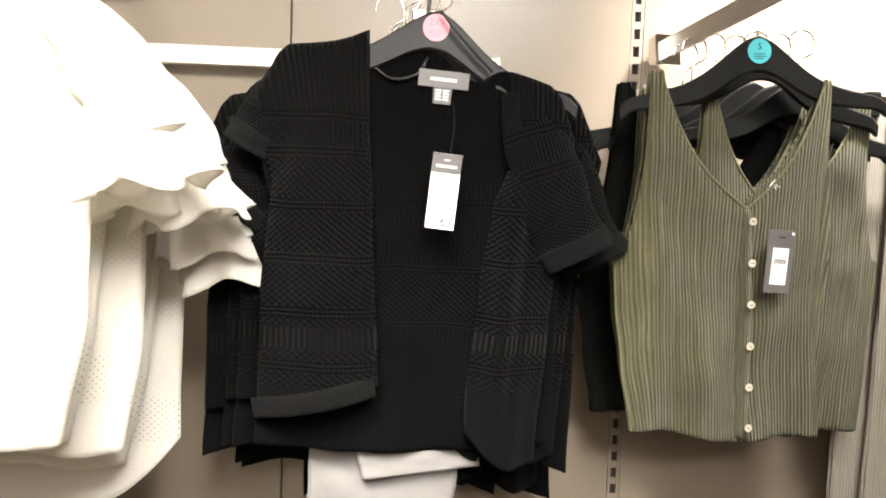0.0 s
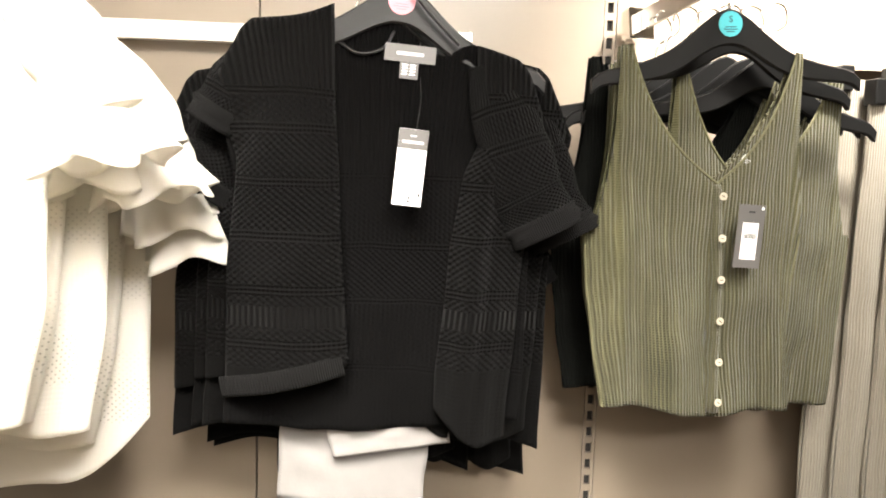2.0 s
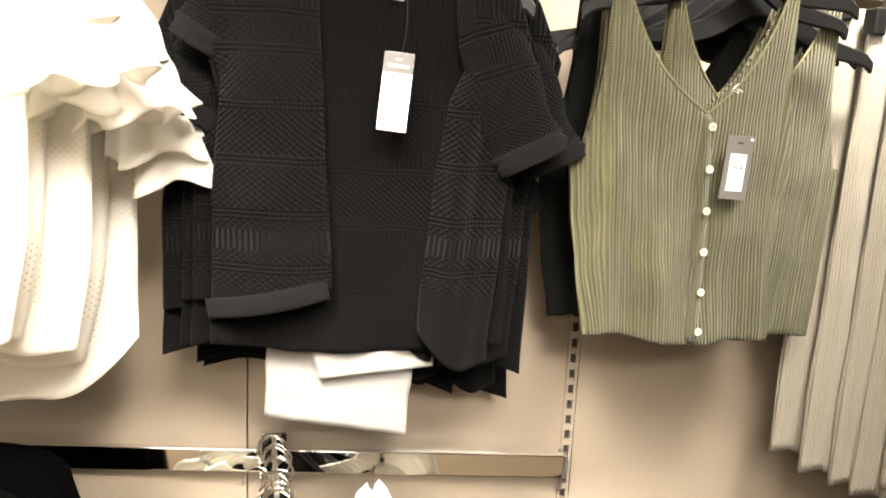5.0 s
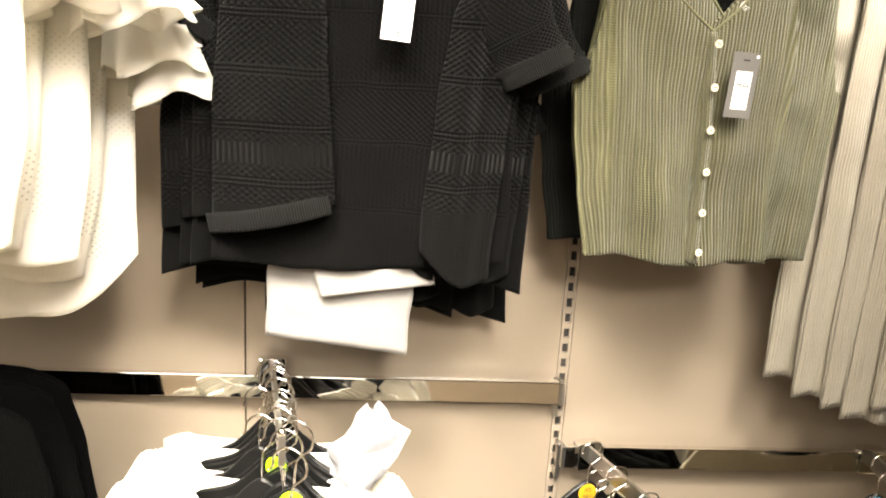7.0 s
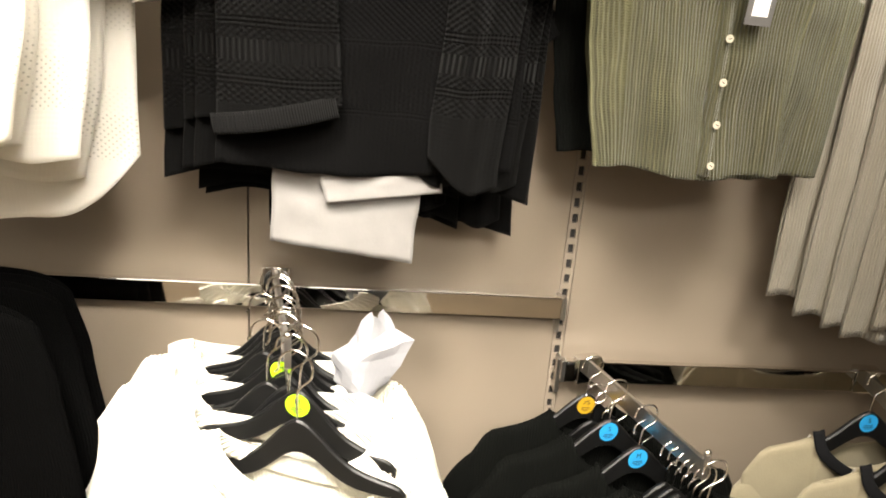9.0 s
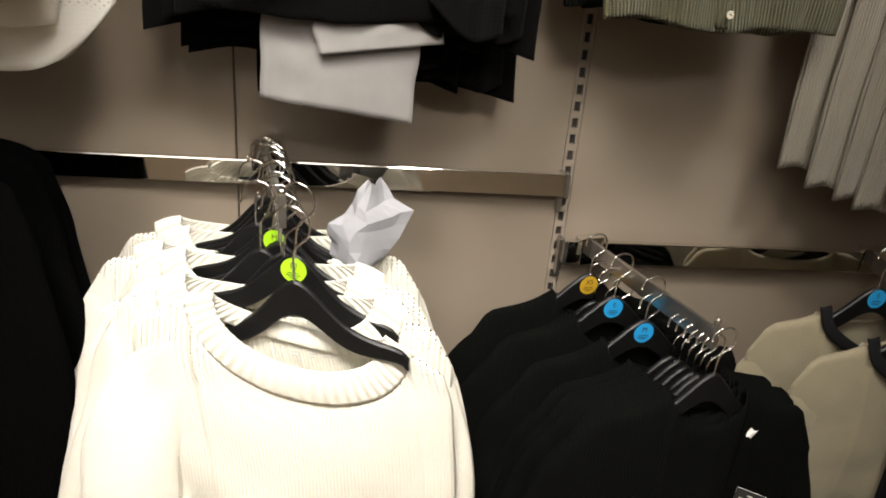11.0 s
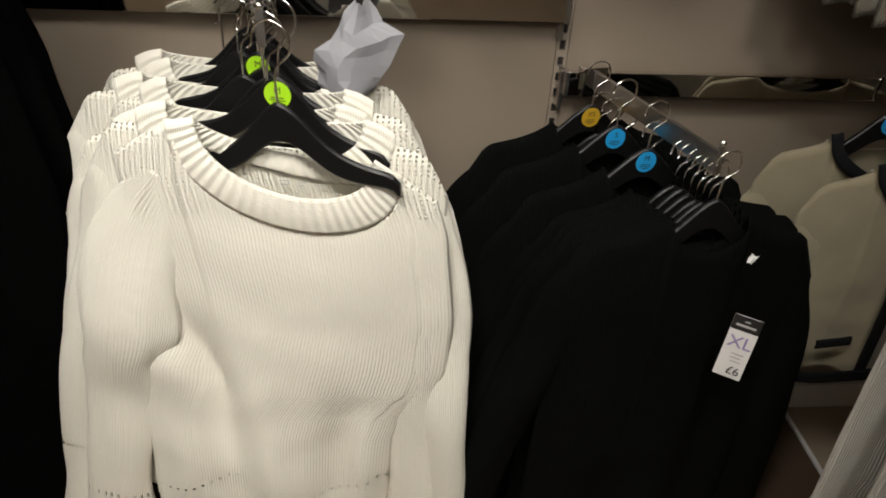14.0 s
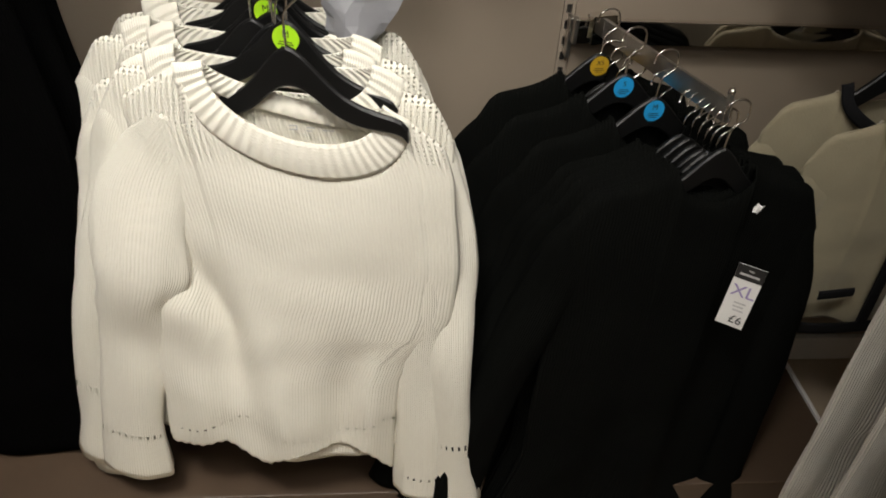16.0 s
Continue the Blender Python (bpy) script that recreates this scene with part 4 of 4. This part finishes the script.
def tissue_sheet(m, w, hgt, seed, label, crumple=0.006):
    t = thing("tissue_sheet", m, label, "tissue paper", "tissue papers")

    def fn(u, v):
        x, z = (u - 0.5) * w, -v * hgt
        return (x + wrinkle(v, seed, u, 3, 0.004), wrinkle(u * 2, v * 2, seed, 2.5, crumple * 2) + wrinkle(u, v, seed, 9, crumple * 0.5), z - 0.02 * u * v)
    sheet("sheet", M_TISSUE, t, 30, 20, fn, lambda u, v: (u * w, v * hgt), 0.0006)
    return t


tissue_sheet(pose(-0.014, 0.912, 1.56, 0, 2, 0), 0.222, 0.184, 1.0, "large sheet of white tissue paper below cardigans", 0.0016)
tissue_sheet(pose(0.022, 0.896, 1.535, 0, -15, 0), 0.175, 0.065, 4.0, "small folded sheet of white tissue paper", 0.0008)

# upper wall: olive vests on a straight arm
hang_arm(0.462, 2.175, 0.556, 0.86, 0.05, "steel hanging arm carrying olive vests")
h = hanger_thing(0.215, (M_TEAL, "round teal size sticker", M_INK), "S", "black plastic hanger with a teal size sticker", stub=True)
h.matrix_world = pose(0.532, 0.941, 2.140, 0, -3, 4)
vest(pose(0.520, 0.937, 2.147, 0, 0, 3), M_GREEN, M_GREEN_HEM, "olive ribbed-knit vest with pearl buttons and V neck", "olive vests", True)
v2 = vest(pose(0.604, 1.0, 2.140, 0, 1, 6), M_GREEN, M_GREEN_HEM, "olive ribbed-knit vest hanging behind another", "olive vests", False, -1)
H_STUB = hanger_thing(0.2, None, "", "black plastic clothes hanger hung near the wall", stub=True)
H_SMALL = hanger_thing(0.16, None, "", "black plastic clothes hanger inside a white top", stub=True)
H_SMALL.matrix_world = pose(-0.58, 0.70, 2.165, 0, 0, -4)
H_STUB.matrix_world = pose(0.57, 0.985, 2.135, 0, 3, 4)
H_HOOK = hanger_thing(0.2, None, "", "black plastic clothes hanger with a chrome hook")
H_HOOK.matrix_world = pose(0.475, 1.10, 2.075, 0, 3, 4)
for i in range(6):
    copy_thing(H_HOOK, pose(0.485 + 0.03 * i, 1.085 - 0.014 * i, 2.082 + 0.004 * (i % 2), 0, random.uniform(-3, 3), random.uniform(-4, 4)))
vest(pose(0.530, 1.015, 2.135, 0, -1, 2), M_GREEN, M_GREEN_HEM, "olive ribbed-knit vest mostly hidden behind others", "olive vests", False)
v3 = vest(pose(0.505, 1.05, 2.14, 0, 2, 3), M_BLACK, M_BLACK, "black knit vest hanging near the wall", "black vests", False)
copy_thing(v3, pose(0.525, 1.08, 2.14, 0, 0, -3))
swing_tag(pose(0.565, 0.886, 1.847, 2, 2, 4), "barcode")

# upper wall: white lace tops on a splayed arm
hang_arm(-0.50, 2.27, -0.53, 0.64, 0.0, "steel hanging arm carrying white lace tops")
for x, y, z, r, w, seed in ((-0.582, 0.70, 2.17, 0, -4, 0.0), (-0.590, 0.765, 2.150, 2, 3, 1.3), (-0.565, 0.82, 2.120, -1.5, -6, 2.9), (-0.560, 0.88, 2.080, 2, 4, 4.1)):
    lace_top(pose(x, y, z, 0, r, w), "white lace-knit top with frilled short sleeves", 0.0, seed)
    if seed:
        copy_thing(H_SMALL, pose(x, y, z - 0.005, 0, r, w))
lace_top(pose(-0.545, 0.935, 2.03, 0, 0, -1), "white lace-knit top with a rounded hem near the wall", 0.11, 5.2)
copy_thing(H_SMALL, pose(-0.545, 0.935, 2.025, 0, 0, -1))


# upper wall: long taupe ribbed trousers
def long_trousers(m, label, mat, length, group, seed, width=0.2):
    t = thing("knit_trousers", m, label, "trousers", group)
    for f, nm in ((-1, "front"), (1, "back")):
        body_sheet(nm, mat, t, [(0, -width * 0.8, width * 0.8), (0.3, -width * 0.92, width * 0.9), (1, -width, width * 0.96)], lambda x, u: 0.0,
                   lambda u: -length + 0.006 * math.sin(u * 7 + seed), f, 0.014, [(0.007, 1.6, 0.1 + seed), (0.003, 3.3, 0.4)], 31.0 + f + seed, 44, 44)
    bm = bmesh.new()
    add_box(bm, -0.012, 0.012, -0.014, 0.014, -0.02, 0.024, bevel=0.003, m=Matrix.Translation((-width * 0.65, 0, 0)))
    part("clip", bm, M_HANGER, t)
    bm = bmesh.new()
    add_box(bm, -0.012, 0.012, -0.014, 0.014, -0.02, 0.024, bevel=0.003, m=Matrix.Translation((width * 0.65, 0, 0)))
    part("clip", bm, M_HANGER, t)
    return t


tr = long_trousers(pose(0.845, 1.085, 2.06, 0, 0, 4), "taupe ribbed-knit trousers hanging from clips", M_GREY, 0.80, "taupe trousers", 0.0, 0.07)
for i in range(7):
    copy_thing(tr, pose(0.885 + 0.043 * i, 1.06 - 0.02 * i, 2.035 - 0.014 * (i % 3), 0, random.uniform(-1, 1), 7 + random.uniform(-6, 6)))
hang_arm(1.02, 2.085, 1.10, 0.70, 0.0, "steel hanging arm carrying taupe trousers")

# lower wall: cream jumpers
hang_arm(-0.156, 1.235, -0.085, 0.76, 0.045, "steel hanging arm carrying cream jumpers")
H_LIME = hanger_thing(0.158, (M_LIME, "round lime size sticker", M_INK), "M", "black plastic hanger with a lime size sticker", tall=True)
slipped_jumper(pose(-0.070, 0.725, 1.180, 0, 0, -5), "cream ribbed-knit jumper with round neck and scalloped hem")
H_NARROW = hanger_thing(0.158, None, "", "black plastic clothes hanger with a chrome hook", tall=True)
H_NARROW.matrix_world = pose(-0.066, 0.727, 1.181, 0, -3, -14)
H_LIME.matrix_world = pose(-0.070, 0.787, 1.192, 0, 2, -13)
jm = jumper(pose(-0.092, 0.79, 1.186, 0, 1, -9), "cream ribbed-knit jumper hanging close behind another", M_WHITE, M_WHITE_RIB, "cream jumpers", width=0.232, length=0.80, reach=0.93, out=0.06, flare=0.03, nw=0.174)
JUMP = [(-0.138, 0.848, 1.166, -3, -2), (-0.122, 0.902, 1.180, -2, -12), (-0.160, 0.96, 1.160, 3, -4), (-0.140, 1.025, 1.170, -3, -8), (-0.160, 1.085, 1.158, 1, -3)]
for i, (x, y, z, r, w) in enumerate(JUMP):
    copy_thing(jm, pose(x, y, z, 0, r, w))
    copy_thing(H_LIME if i == 1 else H_NARROW, pose(x + 0.012, y, z + 0.004, 0, -1, w - 5))
for i in range(11):
    y = 0.815 + 0.026 * i
    copy_thing(H_NARROW, pose(-0.085 - 0.07 * (y - 0.79) / 0.37, y, 1.168 + random.uniform(-0.010, 0.008), 0, random.uniform(-4, 4), random.uniform(-16, 4)))

# lower wall: black tops
hang_arm(0.479, 1.070, 0.58, 0.80, 0.012, "steel hanging arm carrying black tops")
bk = jumper(pose(0.592, 0.79, 1.005, 0, 3, 10), "black fine-knit long-sleeved top on a hanger", M_BLACK, None, "black tops", name="long_sleeved_shirt", cat="shirt", scallop=False, length=0.88, neck=0.06, reach=0.86, flare=0.045, nw=0.07)
H_LOW = hanger_thing(0.158, None, "", "black plastic clothes hanger with a short chrome hook")
H_LOW.matrix_world = pose(0.592, 0.79, 1.005, 0, 3, 10)
for i, f in enumerate((0.05, 0.09, 0.13, 0.18, 0.23, 0.29, 0.5, 0.74, 0.86, 0.95)):
    x, y = 0.592 - 0.12 * f, 0.79 + 0.31 * f
    w = 10 + random.uniform(-4, 4)
    z = 1.003 + random.uniform(-0.006, 0.006)
    r = random.uniform(-1, 3)
    copy_thing(bk, pose(x, y, z, 0, r, w))
    copy_thing(H_LOW, pose(x, y, z - 0.026, 0, r, w))
for x, y, z, d, txt, lab in ((0.464, 1.095, 1.028, (M_YELLOW, "round amber size sticker", M_INK), "XS", "black plastic hanger with an amber size sticker"),
                             (0.479, 0.985, 1.038, (M_BLUE, "round blue size sticker", M_INK), "S", "black plastic hanger with a blue size sticker"),
                             (0.513, 0.912, 1.031, (M_BLUE, "round blue size sticker", M_INK), "M", "black plastic hanger with a blue size sticker")):
    hh = hanger_thing(0.185, d, txt, lab)
    hh.matrix_world = pose(x, y, z, 0, 3, 12)
    copy_thing(bk, pose(x, y, z, 0, 3, 12))
swing_tag(pose(0.672, 0.724, 0.818, -4, 3, -30) @ Matrix.Scale(1.1, 4), "size")

care_label(pose(0.655, 0.742, 0.93, 0, 12, 10) @ Matrix.Scale(0.6, 4))

# lower wall: cream jackets with black trim
hang_arm(1.083, 1.068, 1.05, 0.74, 0.0, "steel hanging arm carrying cream jackets")


def trimmed_jacket(m, label):
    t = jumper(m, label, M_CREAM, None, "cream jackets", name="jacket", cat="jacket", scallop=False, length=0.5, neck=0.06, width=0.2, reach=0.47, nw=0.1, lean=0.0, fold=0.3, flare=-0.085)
    strip("neck_trim", M_TRIM, t, [(-0.1, -0.006, -0.035), (-0.09, -0.024, -0.075), (-0.04, -0.038, -0.11), (0, -0.042, -0.118), (0.04, -0.038, -0.11), (0.09, -0.024, -0.075), (0.1, -0.006, -0.035)], 0.022)
    strip("front_trim", M_TRIM, t, [(-0.005, -0.046, -0.115), (-0.006, -0.053, -0.3), (-0.004, -0.055, -0.495)], 0.024)
    strip("hem_trim", M_TRIM, t, [(-0.2, -0.014, -0.492), (-0.1, -0.052, -0.494), (0.1, -0.052, -0.494), (0.18, -0.014, -0.492)], 0.026)
    strip("pocket_trim", M_TRIM, t, [(-0.125, -0.047, -0.408), (-0.09, -0.051, -0.403), (-0.055, -0.053, -0.400)], 0.02)
    return t


H_BLUE = hanger_thing(0.185, (M_BLUE, "round blue size sticker", M_INK), "S", "black plastic hanger with a blue size sticker")
H_BLUE.matrix_world = pose(0.99, 1.0, 1.065, 0, 0, 4)
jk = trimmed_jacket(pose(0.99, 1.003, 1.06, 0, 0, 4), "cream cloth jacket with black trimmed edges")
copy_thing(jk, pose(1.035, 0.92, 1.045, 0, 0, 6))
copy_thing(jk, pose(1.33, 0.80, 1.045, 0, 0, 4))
copy_thing(H_LOW, pose(1.035, 0.92, 1.045, 0, 0, 6))
copy_thing(H_LOW, pose(1.33, 0.80, 1.045, 0, 0, 4))

# lower wall: black garments at the end of the rail
def boxy_top(m, label):
    t = thing("boxy_jumper", m, label, "jumper", "black jumpers")
    for nm, f in (("front", -1), ("back", 1)):
        body_sheet(nm, M_BLACK_SHADED, t, [(0, -0.225, 0.225), (0.1, -0.250, 0.250), (0.3, -0.275, 0.275), (1, -0.27, 0.27)],
                   lambda x, u: -0.035 * (abs(x) / 0.225) ** 6, lambda u: -1.05 + 0.01 * math.sin(8 * u), f, 0.03, [(0.008, 1.5, 0.1)], 41.0 + f, 50, 50)
    return t


bl = boxy_top(pose(-0.705, 0.9, 1.262, 0, 0, -4), "black knit jumper folded square on the chrome rail")
copy_thing(bl, pose(-0.705, 0.97, 1.262, 0, 0, 1))
copy_thing(bl, pose(-0.71, 1.04, 1.26, 0, 0, -2))

# beside the black tops: long taupe trousers hung low
t2 = long_trousers(pose(0.925, 0.62, 1.16, 0, -2, 18), "long pale grey ribbed-knit trousers hung low", M_GREY_PALE, 0.83, "pale grey trousers", 2.0, 0.16)
for i in range(4):
    copy_thing(t2, pose(0.975 + 0.055 * i, 0.585 - 0.035 * i, 1.15, 0, -2, 24 + 5 * i))


# tissue paper caught among the jumpers
def crumpled(m):
    t = thing("crumpled_tissue", m, "crumpled white tissue paper caught between hangers", "tissue paper", "tissue papers")

    left = [(0, -0.010), (0.14, -0.030), (0.28, -0.045), (0.46, -0.083), (0.55, -0.068), (0.72, -0.070), (0.83, -0.050), (1, -0.030)]
    right = [(0, 0.010), (0.17, 0.030), (0.23, 0.034), (0.30, 0.068), (0.47, 0.047), (0.67, 0.024), (0.83, 0.002), (1, -0.020)]

    def fn(u, v):
        xl, xr = lerp_table(left, v)[0], lerp_table(right, v)[0]
        rr = noise.noise(Vector((u * 4.1, v * 5.7, 2.2)))
        y = 0.012 * noise.noise(Vector((u * 1.9, v * 2.2, 9.1))) + 0.004 * rr - 0.02 * math.sin(math.pi * u) + 0.016 * abs(u - 0.35 - 0.5 * (v - 0.4)) + 0.012 * abs(v - 0.33 - 0.25 * u)
        return (xl + (xr - xl) * u + 0.005 * rr, y, -0.19 * v + 0.012 * noise.noise(Vector((u * 5, v * 4, 4.4))))
    sheet("sheet", M_TISSUE_WHITE, t, 6, 10, fn, lambda u, v: (u * 0.1, v * 0.1), 0.0006, smooth=False)
    return t


crumpled(pose(0.040, 0.95, 1.245))


# ceiling lamps: unseen fixtures, added where the area lights stand
def added_ceiling_lamp(x, y, size):
    t = thing("added_ceiling_lamp", pose(x, y, 3.0), "round recessed ceiling lamp with a white ring, added out of view", "ceiling lamp", "ceiling lamps")
    bm = bmesh.new()
    bmesh.ops.create_cone(bm, cap_ends=True, segments=40, radius1=size * 0.5, radius2=size * 0.5, depth=0.012, matrix=Matrix.Translation((0, 0, -0.012)))
    part("diffuser", bm, M_GLOW, t)
    bm = bmesh.new()
    add_tube(bm, [Vector((math.cos(TAU * k / 40) * size * 0.52, math.sin(TAU * k / 40) * size * 0.52, -0.01)) for k in range(41)], 0.01, 8)
    part("ring", bm, M_CEIL, t, smooth=True)
    return t


for (x, y, z), tg, size, watts, spread in LAMPS:
    added_ceiling_lamp(x, y, size)
